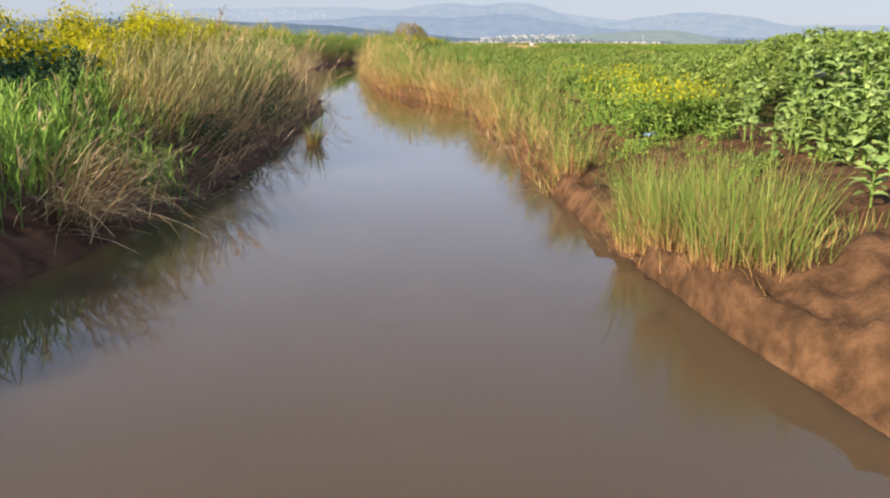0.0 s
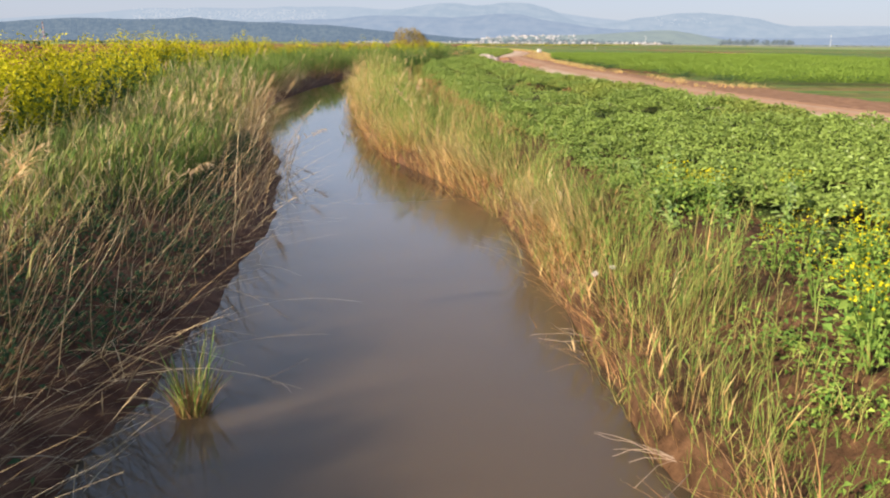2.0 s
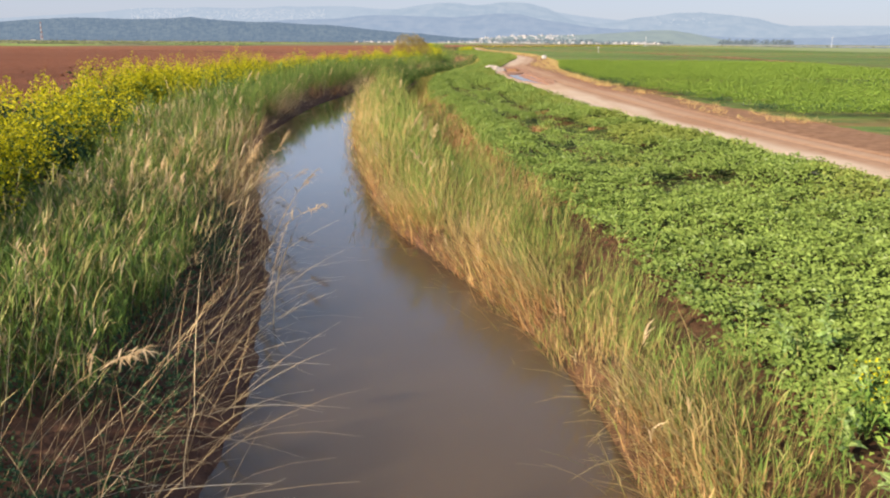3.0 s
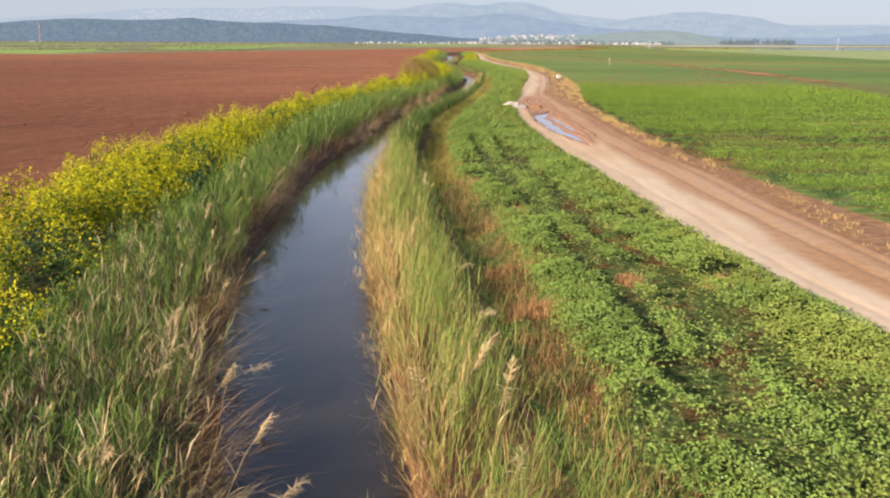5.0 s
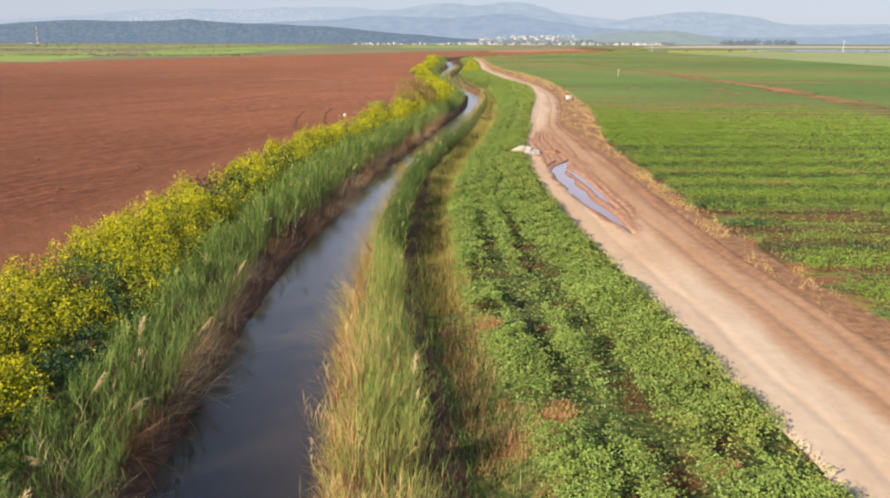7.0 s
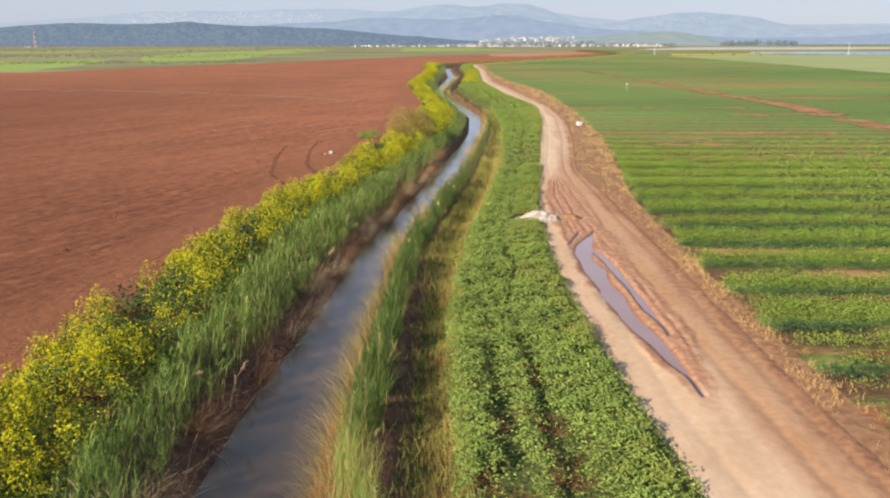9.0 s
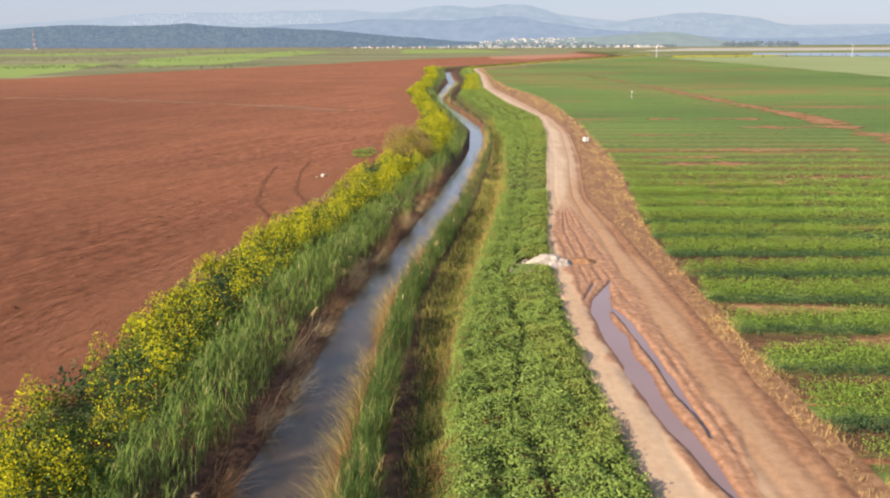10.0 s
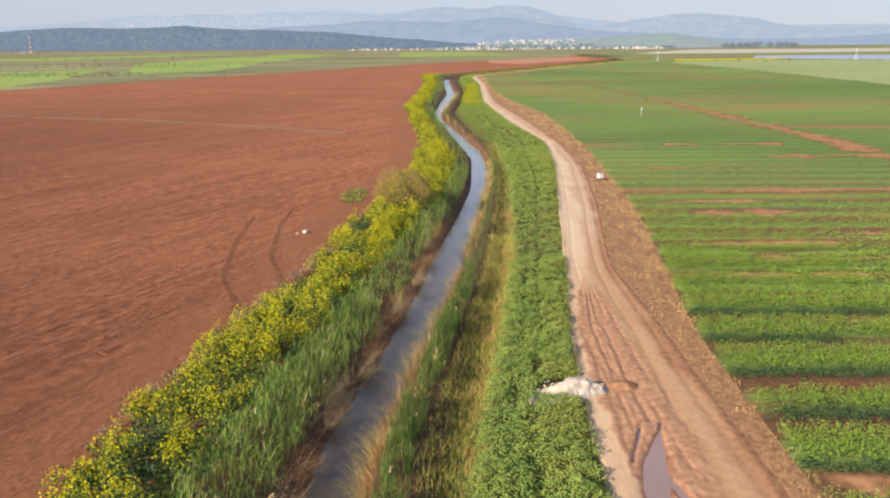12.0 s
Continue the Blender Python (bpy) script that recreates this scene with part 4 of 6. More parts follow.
# A longer tan fringe further on, in clumps.
for y0, y1, d in ((52, 95, 230), (95, 140, 120)):
    x, y, u = scatter(d, y0, y1, lambda v: water_r(v) - 0.02, lambda v: water_r(v) + 0.42, 0.1)
    keep = wobble(0 * x + 16, y, 1.6) + 0.5 * wobble(0 * x + 2, y, 6) > -0.25
    x, y = x[keep], y[keep]
    n = len(x)
    tan.ribbons(on_ground(x, y, 0.02), RNG.uniform(0.7, 1.5, n), np.pi + RNG.normal(0.1, 0.5, n), np.clip(RNG.normal(0.55, 0.3, n), 0, 1.2), RNG.uniform(0.1, 0.8, n), 0.012, 3)
tan.build("tan_reeds", M_TAN, "yellow-tan dry reeds facing the water", "reeds")
plumes.build("reed_plumes", M_PLUME, "feathery pale reed heads above the reed bed", "reeds")
for y0, y1, d in ((9.0, 40, 200), (40, 110, 170), (110, 170, 30)):
    x, y, u = scatter(d, y0, y1, lambda v: water_r(v) - 0.05, lambda v: water_r(v) + 0.5, 0.08)
    keep = wobble(0 * x, y, 4) > -0.55
    x, y = x[keep], y[keep]
    n = len(x)
    rust.ribbons(on_ground(x, y, 0.0), RNG.uniform(0.2, 0.72, n), np.pi + RNG.normal(0, 0.8, n), RNG.uniform(0.2, 1.25, n), RNG.uniform(0.2, 0.9, n), 0.009 * (1 + 0.4 * (y0 > 35)), 3)
x, y, u = scatter(110, 26, 130, lambda v: water_r(v) + 0.74 * (crop_l(v) - water_r(v)), lambda v: crop_l(v) + 0.35, 0.1)
keep = wobble(x, y, 5) > -0.35
x, y = x[keep], y[keep]
n = len(x)
rust.ribbons(on_ground(x, y), RNG.uniform(0.2, 0.5, n), RNG.uniform(0, 6.28, n), RNG.uniform(0, 0.6, n), 0.5, 0.009, 3)
rust.build("rusty_grass", M_RUST, "rust-brown dead grass matted on the bank", "grass")

# Low weeds in patches over the bare bank.
low_weeds = Tufts()
x, y, u = scatter(150, 10.6, 20, lambda v: strip_l(v) + 0.7, lambda v: crop_l(v) + 1.2, 0.1)
keep = wobble(x + 3, y, 1.7) > 0.05
x, y = x[keep], y[keep]
n = len(x)
low_weeds.leaves(on_ground(x, y, 0.01) + np.stack([0 * x, 0 * x, RNG.uniform(0, 0.14, n)], -1), RNG.uniform(0.04, 0.08, n), RNG.uniform(0, 6.28, n), RNG.normal(0.4, 0.4, n))
# Short grass and seedlings creeping over the bare soil.
x, y, u = scatter(900, 6.6, 13.5, lambda v: water_r(v) + 0.45, lambda v: crop_l(v) + 1.0, 0.1)
keep = wobble(x + 21, y, 1.0) + 0.6 * wobble(x, y + 8, 0.4) > 0.42
x, y = x[keep], y[keep]
n = len(x)
low_weeds.ribbons(on_ground(x, y, -0.01), RNG.uniform(0.03, 0.15, n), RNG.uniform(0, 6.28, n), RNG.uniform(0, 0.9, n), 0.6, 0.006, 2)
x, y, u = scatter(260, 7.0, 14.0, lambda v: water_r(v) + 0.9, lambda v: crop_l(v) + 1.2, 0.1)
keep = wobble(x + 4, y, 1.3) + 0.4 * wobble(x, y + 3, 0.5) > 0.5 - 0.6 * smooth(11.5, 13, y)
x, y = x[keep], y[keep]
for k in range(5):
    n = len(x)
    at = on_ground(x + RNG.normal(0, 0.05, n), y + RNG.normal(0, 0.05, n))
    at[:, 2] += RNG.uniform(0.0, 0.16, n)
    low_weeds.leaves(at, RNG.uniform(0.03, 0.06, n), RNG.uniform(0, 6.28, n), RNG.normal(0.4, 0.4, n))
low_weeds.build("low_weeds", M_WEED, "low green weeds in patches on the bare bank", "weeds")

# ---- leafy strip beside the track ----
crop, light = Tufts(), Tufts()
# Thin places in the strip: where, and how far along x and y.
BALD = ((5.15, 36.5, 0.35, 1.8), (5.1, 33.5, 0.4, 1.3), (2.75, 41.6, 0.55, 0.45), (1.6, 41.8, 0.4, 0.9), (2.4, 47.4, 0.5, 0.6), (4.6, 39.5, 0.45, 1.0), (6.7, 38.9, 0.5, 0.7), (5.6, 45.4, 0.5, 0.8), (5.5, 45.1, 0.4, 0.5), (1.2, 53.7, 0.5, 1.4), (2.6, 47.9, 0.5, 0.8), (4.2, 37.4, 0.5, 0.6))
for x, y, u, y0 in bands(((10, 20, 1250), (20, 30, 950), (30, 46, 950), (46, 60, 640), (60, 110, 430), (110, 170, 90), (170, 300, 20), (300, 430, 7)), lambda v: crop_l(v) - 0.1, lambda v: road_l(v) - 0.02):
    n = len(x)
    rowgap = np.minimum(np.abs(u - 0.52 - 0.05 * wobble(0 * x, y, 14) - 0.035 * wobble(x, y, 2.5) - 0.02 * wobble(x, y, 0.9)), np.abs(u - 0.30 - 0.05 * wobble(0 * x + 40, y + 5, 14) - 0.035 * wobble(x, y, 2.5) - 0.02 * wobble(x + 9, y, 0.9)) + 0.022 + 0.03 * wobble(0 * x + 4, y, 5))
    hole = (rowgap < 0.060 + 0.03 * (1 - smooth(58, 68, y)) - 0.030 * smooth(60, 68, y) + 0.022 * wobble(x, y, 4)) & (RNG.uniform(0, 1, n) < 0.93 * smooth(22, 36, y))
    bare = (wobble(x + 50, y, 6) > 0.72 - 0.2 * (u < 0.3)) & (y < 60) & (y > 14)
    bare |= ((x - 5.3) / 1.1) ** 2 + ((y - 15.5) / 2.6) ** 2 < 1
    for cx, cy, rx, ry in BALD:
        bare |= ((x - cx) / rx) ** 2 + ((y - cy) / ry) ** 2 + 0.5 * wobble(x, y, 1.1) < 1
    hole |= ((x - 5.35) / 1.6) ** 2 + ((y - 88.5) / 0.9) ** 2 < 1
    keep = ~hole & ~(bare & (RNG.uniform(0, 1, n) < np.where(y < 24, 1.0, 0.88))) & ~((y < 9.5) & (x > 6.2))
    x, y, u, rowgap = x[keep], y[keep], u[keep], rowgap[keep]
    n = len(x)
    tall = 0.22 + 0.13 * wobble(x, y, 2.2) + 0.10 * wobble(x, y, 0.8) + 0.12 * smooth(56, 64, y) * wobble(x + 3, y, 1.3) + 0.26 * smooth(0.02, 0.13 - 0.05 * smooth(60, 68, y), rowgap) * smooth(20, 34, y)
    tall = tall + 0.60 * smooth(6.0, 7.6, x) * (1 - smooth(11, 20, y)) + 0.20 * (1 - smooth(20, 34, y)) * smooth(0.1, 0.4, u)
    tall = np.maximum(tall * (1 - 0.55 * smooth(0.88, 1.0, u)), 0.10)
    dz = tall * RNG.uniform(0.55, 1.0, n) ** 0.5
    size = RNG.uniform(0.07, 0.122, n) * (0.76 + 0.24 * smooth(44, 58, y)) * (1 + 0.04 * smooth(55, 65, y) + 1.56 * smooth(110, 170, y) + 1.5 * smooth(170, 300, y))
    pale = (0.25 + 1.4 * (u - 0.60) + 0.55 * wobble(x, y, 5) + RNG.normal(0, 0.12, n) > 0.40 + 0.35 * smooth(58, 64, y) * (1 - 0.75 * smooth(68, 84, y))) & (y > 24)
    for sel, tuft in ((~pale, crop), (pale, light)):
        m = sel.sum()
        tuft.leaves(on_ground(x[sel], y[sel], 0) + np.stack([0 * dz[sel], 0 * dz[sel], dz[sel]], -1), size[sel], RNG.uniform(0, 6.28, m), RNG.normal(0.1, 0.32, m))
x, y, u = scatter(70, -8, 11, lambda v: crop_l(v) + 2.6, lambda v: road_l(v), 0.1)
n = len(x)
crop.leaves(on_ground(x, y) + np.stack([0 * x, 0 * x, RNG.uniform(0.2, 0.55, n)], -1), RNG.uniform(0.18, 0.28, n), RNG.uniform(0, 6.28, n), RNG.normal(0.1, 0.3, n))
crop.build("leafy_crop", M_CROP, "low broad-leaved green plants covering the strip by the track", "plants")
light.build("light_crop", M_CROP_LIGHT, "yellow-green low plants along the track edge", "plants")

# ---- mustard ----


def mustard(t_leaf, t_flower, x, y, h, r0, leaves, flowers, size, bloom):
    """Rounded clumps: foliage through the dome, flowers thick on top where in bloom."""
    n = len(x)
    base = on_ground(x, y)
    for k in range(leaves):
        az, r = RNG.uniform(0, 6.28, n), r0 * np.sqrt(RNG.uniform(0, 1, n))
        top = h * (1 - 0.5 * (r / r0) ** 2)
        at = base + np.stack([np.cos(az) * r, np.sin(az) * r, top * RNG.uniform(0.25, 0.86, n)], -1)
        t_leaf.leaves(at, RNG.uniform(0.09, 0.17, n) * size, RNG.uniform(0, 6.28, n), RNG.normal(0.5, 0.5, n), aspect=0.5)
    for k in range(flowers):
        on = RNG.uniform(0, 1, n) < bloom
        m = on.sum()
        az, r = RNG.uniform(0, 6.28, m), r0[on] * np.sqrt(RNG.uniform(0, 1, m)) * 1.05
        top = h[on] * (1 - 0.62 * (r / r0[on]) ** 2)
        at = base[on] + np.stack([np.cos(az) * r, np.sin(az) * r, top * RNG.uniform(0.78, 1.04, m)], -1)
        t_flower.petals(at, RNG.uniform(0.034, 0.062, m) * size)


m_leaf, m_flower, dark_leaf, grey = Tufts(), Tufts(), Tufts(), Tufts()
for x, y, u, y0 in bands(((9, 30, 4.6), (30, 70, 3.0), (70, 120, 2.5), (120, 170, 1.8), (170, 430, 0.7)), mustard_o, mustard_i):
    n = len(x)
    lump = wobble(x + 7, y, 2.1)
    h = RNG.uniform(0.70, 1.0, n) + 0.22 * wobble(x, y, 4) + 0.55 * lump
    h = np.maximum(h * (0.72 + 0.36 * np.sin(np.pi * u)) * (1.45 + 0.1 * smooth(14, 20, y)), 0.35)
    bloom = np.clip(0.10 + 0.95 * smooth(-0.40, 0.25, lump + 0.25 * wobble(x, y + 40, 1.0)) - 0.6 * smooth(0.72, 1.0, u) + 0.35 * smooth(88, 115, y) - 0.14 * smooth(50, 57, y) * (1 - smooth(74, 84, y)), 0.06, 1.0)
    dark = ((y < 13) & (u > 0.3) | (wobble(x - 20, y, 5) < -0.55) & (y < 130))
    bloom = np.where(dark, 0.02, bloom)
    h = h * np.where(y < 11.5, 0.95, 1 - 0.45 * smooth(0.25, 0.5, u) * (1 - smooth(17, 22, y)))
    big = 1.0 + 0.35 * (y0 > 60) + 0.5 * (y0 > 100) + 0.9 * (y0 > 160)
    r0 = RNG.uniform(0.35, 0.65, n) * (1 + 0.2 * (y0 > 100) + 0.5 * (y0 > 160))
    for sel, tuft in ((~dark, m_leaf), (dark, dark_leaf)):
        mustard(tuft, m_flower, x[sel], y[sel], h[sel], r0[sel], (170 if tuft is dark_leaf else 34) if y0 < 25 else 44 if y0 < 70 else 30 if y0 < 100 else 16, 300 if y0 < 25 else 200 if y0 < 50 else 100 if y0 < 100 else 50, big * (1.05 if y0 < 25 else 1.22 if y0 < 50 else 1.12), bloom[sel])
x, y, u = scatter(0.8, 250, 350, lambda v: road_l(v) - 5, lambda v: road_l(v) - 1)
mustard(m_leaf, m_flower, x, y, RNG.uniform(0.8, 1.2, len(x)), np.full(len(x), 1.0), 20, 50, 2.4, np.full(len(x), 0.9))
x, y, u = scatter(0.6, 420, 800, lambda v: road_l(v) - 4, lambda v: road_l(v) - 1)
mustard(m_leaf, m_flower, x, y, RNG.uniform(0.8, 1.2, len(x)), np.full(len(x), 1.5), 14, 40, 4.0, np.full(len(x), 0.7))
# Grey dead weeds along the field edge.
x, y, u = scatter(3.0, 84, 112, lambda v: mustard_o(v) - 0.7, lambda v: mustard_o(v) + 0.3, 0.1)
mustard(grey, grey, x, y, RNG.uniform(0.3, 0.7, len(x)), np.full(len(x), 0.35), 30, 1, 1.0, np.full(len(x), 0.0))
m_leaf.build("mustard_leaves", M_MUSTARD, "olive green foliage of the wild mustard strip", "plants")
dark_leaf.build("dark_weeds", M_DARKWEED, "dark green weeds in clumps among the mustard", "plants")
m_flower.build("mustard_flowers", M_FLOWER, "bright yellow wild mustard in bloom between field and ditch", "flowers")
grey.build("dead_weeds", M_GREY, "grey-brown dead weeds at the edge of the ploughed field", "plants")

# ---- the green field ----
BARE_ROWS = ((63.2, 11.8, 40, 0.8), (67.0, 11.8, 40, 0.8), (73.1, 12.1, 40, 0.6), (76.7, 11.8, 40, 1.1), (80.8, 12.5, 27, 0.9), (88.6, 12.6, 34, 0.75), (97.0, 21, 30, 0.5), (105.4, 15.3, 28.3, 0.7), (109.4, 20.5, 44, 0.8), (113.5, 17.2, 30, 0.9), (116.5, 30, 50, 0.8), (124.6, 21, 32, 1.5), (129.4, 19.6, 30.3, 0.8), (135, 24, 48, 1.2), (150, 22, 36, 1.4), (159, 40, 60, 1.6), (172, 30, 50, 1.6))
f_leaf, stubble, f_low, f_dark = Tufts(), Tufts(), Tufts(), Tufts()
for y0, y1, d in ((42, 62, 30), (62, 112, 40), (112, 145, 15)):
    x, y, u = scatter(d, y0, y1, lambda v: field_l(v) + 0.1, lambda v: field_l(v) + 31)
    n = len(x)
    ph = ((y - 83.2 + 0.02 * (x - 13) + 0.10 * wobble(x, y, 9)) / 4.1 + 0.5) % 1 - 0.5
    ph = ph * 4.1
    bed = (ph > -0.75) & (ph < 1.5 + 0.12 * wobble(x, y, 3))
    low = (ph < -0.75) & (ph > -1.75) & (wobble(x * 0.3, y, 6) > -0.55)
    keep = bed | low
    keep &= RNG.uniform(0, 1, n) > smooth(115, 145, y)
    for row, a, b, w in BARE_ROWS:
        keep &= ~((x > a) & (x < b) & (np.abs(y - row) < w * (0.85 + 0.4 * wobble(x, 0 * y + row, 5))))
    keep &= RNG.uniform(0, 1, n) > 0.5 * smooth(9, 18, x - field_l(y))
    x, y, bed = x[keep], y[keep], bed[keep]
    n = len(x)
    wide = 1 + 0.35 * smooth(9, 18, x - field_l(y))
    h = np.where(bed, RNG.uniform(0.54, 0.72, n), RNG.uniform(0.22, 0.36, n)) * (1 - 0.6 * smooth(105, 140, y))
    near = x - field_l(y) < 12
    for k in range(8):
        if k == 4:
            x, y, h, wide, bed, n = x[near], y[near], h[near], wide[near], bed[near], int(near.sum())
        at = on_ground(x + RNG.normal(0, 0.14, n), y + RNG.normal(0, 0.14, n))
        at[:, 2] += h * RNG.uniform(0.25, 0.9, n)
        size = RNG.uniform(0.07, 0.12, n) * (1 + 0.1 * (y0 > 110)) * wide ** 1.5 * (1 - 0.4 * smooth(110, 140, y))
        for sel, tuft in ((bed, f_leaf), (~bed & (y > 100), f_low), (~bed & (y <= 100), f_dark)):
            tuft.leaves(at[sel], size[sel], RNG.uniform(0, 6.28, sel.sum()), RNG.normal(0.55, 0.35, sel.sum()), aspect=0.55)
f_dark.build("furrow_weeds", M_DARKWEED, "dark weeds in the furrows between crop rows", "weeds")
f_low.build("low_crop", M_WEED, "low darker plants between the crop rows", "crop")
f_leaf.build("field_crop", M_FIELD_LEAF, "young green crop in raised rows on red soil", "crop")
for y0, y1, d in ((40, 58, 30), (58, 82, 60), (82, 95, 34), (95, 140, 30), (140, 230, 17), (230, 420, 8)):
    x, y, u = scatter(d, y0, y1, lambda v: road_r(v) + 0.1, lambda v: field_l(v) + 0.25, 0.2)
    keep = (wobble(x * 2, y * 0.5, 2.2) > -0.1) & (RNG.uniform(0, 1, len(x)) < 0.25 + 0.75 * u)
    x, y = x[keep], y[keep]
    n = len(x)
    for k in range(3):
        stubble.ribbons(on_ground(x + RNG.normal(0, 0.05, n), y), RNG.uniform(0.08, 0.24, n) * (1.35 if y0 == 58 else 1.0), RNG.uniform(0, 6.28, n), RNG.uniform(0, 0.9, n), 0.4, 0.012 * (1 + 0.6 * (y0 > 90) + 0.8 * (y0 > 120) + 2.5 * (y0 > 200)), 2)
stubble.build("verge_grass", M_TAN, "dry tan grass on the verge between track and field", "grass")

# ---- distance ----


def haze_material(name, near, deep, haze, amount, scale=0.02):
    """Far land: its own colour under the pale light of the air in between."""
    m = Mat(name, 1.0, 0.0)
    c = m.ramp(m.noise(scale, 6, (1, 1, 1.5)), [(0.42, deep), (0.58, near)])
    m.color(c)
    # Emission lays the haze onto the surface itself.
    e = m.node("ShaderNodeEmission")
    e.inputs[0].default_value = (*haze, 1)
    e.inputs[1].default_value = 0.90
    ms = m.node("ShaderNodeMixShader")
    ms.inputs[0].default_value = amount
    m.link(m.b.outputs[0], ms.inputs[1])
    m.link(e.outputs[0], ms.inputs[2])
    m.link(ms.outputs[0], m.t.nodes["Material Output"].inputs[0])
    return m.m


def ridge(name, far, tops, mat, label, depth=500.0, bumps=4.0, jag=0.0):
    """A range of hills at that distance; tops: how far along and how high, in parts of a thousand of the distance."""
    p = np.array([[float(v) for v in q.split(":")] for q in tops.split()])
    a = np.linspace(p[0, 0], p[-1, 0], 900 if jag else 300)
    top = np.interp(a, p[:, 0], p[:, 1])
    for _ in range(2):
        top = np.convolve(np.pad(top, 2, mode="edge"), [0.1, 0.2, 0.4, 0.2, 0.1], "valid")
    rows = []
    for k in np.linspace(0, 1, 20 if jag else 12):
        d = far + depth * k
        x = a / 1000 * d
        h = top / 1000 * (far + depth) * smooth(0, 1, k)
        h = h + bumps * np.sin(np.pi * k) * (wobble(x, np.full_like(x, d), 260) + 0.6 * wobble(x, np.full_like(x, d), 90)) * np.minimum(1, top / 12)
        h = h + jag * RNG.uniform(-1, 1, len(x)) * (k > 0.02)
        rows.append(np.stack([x, np.full_like(x, d), h - 3], -1))
    v = np.stack(rows)
    ob = mesh_object(name, v, grid_faces(*v.shape[:2]), mat, shade=True)
    return tagged(ob, label, "hills", kind="structure")


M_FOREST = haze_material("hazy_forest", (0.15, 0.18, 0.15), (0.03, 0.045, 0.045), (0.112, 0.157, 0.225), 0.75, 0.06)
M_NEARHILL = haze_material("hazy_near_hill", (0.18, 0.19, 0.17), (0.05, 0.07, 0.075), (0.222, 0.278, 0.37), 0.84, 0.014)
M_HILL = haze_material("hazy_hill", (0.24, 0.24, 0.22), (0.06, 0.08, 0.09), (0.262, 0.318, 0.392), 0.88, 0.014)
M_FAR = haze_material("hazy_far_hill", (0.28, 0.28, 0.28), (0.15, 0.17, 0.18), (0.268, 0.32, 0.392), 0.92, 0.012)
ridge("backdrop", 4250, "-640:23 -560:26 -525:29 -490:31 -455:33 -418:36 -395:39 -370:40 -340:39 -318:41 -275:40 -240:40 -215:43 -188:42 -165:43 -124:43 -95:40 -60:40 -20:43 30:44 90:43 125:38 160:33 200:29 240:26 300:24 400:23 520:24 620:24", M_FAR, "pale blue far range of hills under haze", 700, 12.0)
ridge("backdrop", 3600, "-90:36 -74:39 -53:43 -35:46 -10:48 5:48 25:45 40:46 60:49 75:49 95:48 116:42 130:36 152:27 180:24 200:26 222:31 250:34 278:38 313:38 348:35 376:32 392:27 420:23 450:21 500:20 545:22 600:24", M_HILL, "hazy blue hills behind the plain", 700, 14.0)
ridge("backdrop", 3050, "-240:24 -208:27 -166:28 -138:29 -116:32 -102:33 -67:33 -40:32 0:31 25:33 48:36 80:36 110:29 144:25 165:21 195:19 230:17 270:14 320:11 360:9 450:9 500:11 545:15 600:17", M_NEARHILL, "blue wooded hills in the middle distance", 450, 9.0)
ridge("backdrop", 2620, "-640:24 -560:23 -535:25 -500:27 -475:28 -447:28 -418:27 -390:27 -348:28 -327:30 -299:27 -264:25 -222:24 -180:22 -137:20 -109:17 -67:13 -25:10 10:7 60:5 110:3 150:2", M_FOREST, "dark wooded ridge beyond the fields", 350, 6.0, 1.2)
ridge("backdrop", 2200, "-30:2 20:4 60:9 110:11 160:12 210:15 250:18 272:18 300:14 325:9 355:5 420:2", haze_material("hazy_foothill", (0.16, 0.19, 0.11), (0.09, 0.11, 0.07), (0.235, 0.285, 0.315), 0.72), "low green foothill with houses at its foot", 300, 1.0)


def sheet(name, text, mat, z, label, category="field"):
    """A flat field lying on the plain, with an uneven edge."""
    p = np.array([[float(v) for v in q.split(",")] for q in text.split()])
    ring = []
    for a, b in zip(p, np.roll(p, -1, 0)):
        d = np.linalg.norm(b - a)
        for k in range(8):
            q = a + (b - a) * k / 8
            ring.append(q + RNG.normal(0, 0.006 * d, 2) * (k > 0))
    bm = bmesh.new()
    bm.faces.new([bm.verts.new((*q, z)) for q in ring])
    bmesh.ops.triangulate(bm, faces=bm.faces[:])
    me = bpy.data.meshes.new(name)
    bm.to_mesh(me)
    bm.free()
    me.materials.append(mat)
    return tagged(new(name, me), label, category, kind="structure")


def meadow(name, lo, hi, scale=0.03, stretch=(0.3, 1, 1)):
    m = Mat(name, 0.95, 0.1)
    f = m.noise(scale, 6, stretch)
    g = m.noise(0.4, 4)
    m.color(m.mix(0.5, m.mix(m.span(f, 0.35, 0.65), lo, hi), m.mix(g, (0.75, 0.75, 0.75), (1.25, 1.25, 1.25)), 'MULTIPLY'))
    return m.m


M_MEADOW = meadow("olive_meadow", (0.10, 0.115, 0.055), (0.23, 0.22, 0.115), 0.02, (0.25, 1, 1))
M_BRIGHT = meadow("bright_green_field", (0.155, 0.225, 0.055), (0.225, 0.30, 0.08))
M_PALE = meadow("pale_green_field", (0.19, 0.24, 0.10), (0.24, 0.28, 0.13))
M_REDFAR = meadow("far_red_soil", (0.28, 0.14, 0.085), (0.36, 0.19, 0.12))
M_GREYFAR = meadow("far_grey_fallow", (0.30, 0.29, 0.24), (0.38, 0.37, 0.31))
sheet("field", "-2600,500 -156,328 -126,412 -91,490 -24,671 60,800 128,929 180,1150 900,1500 1500,2300 -2600,2600", M_MEADOW, 0.05, "olive meadow beyond the ploughed land")
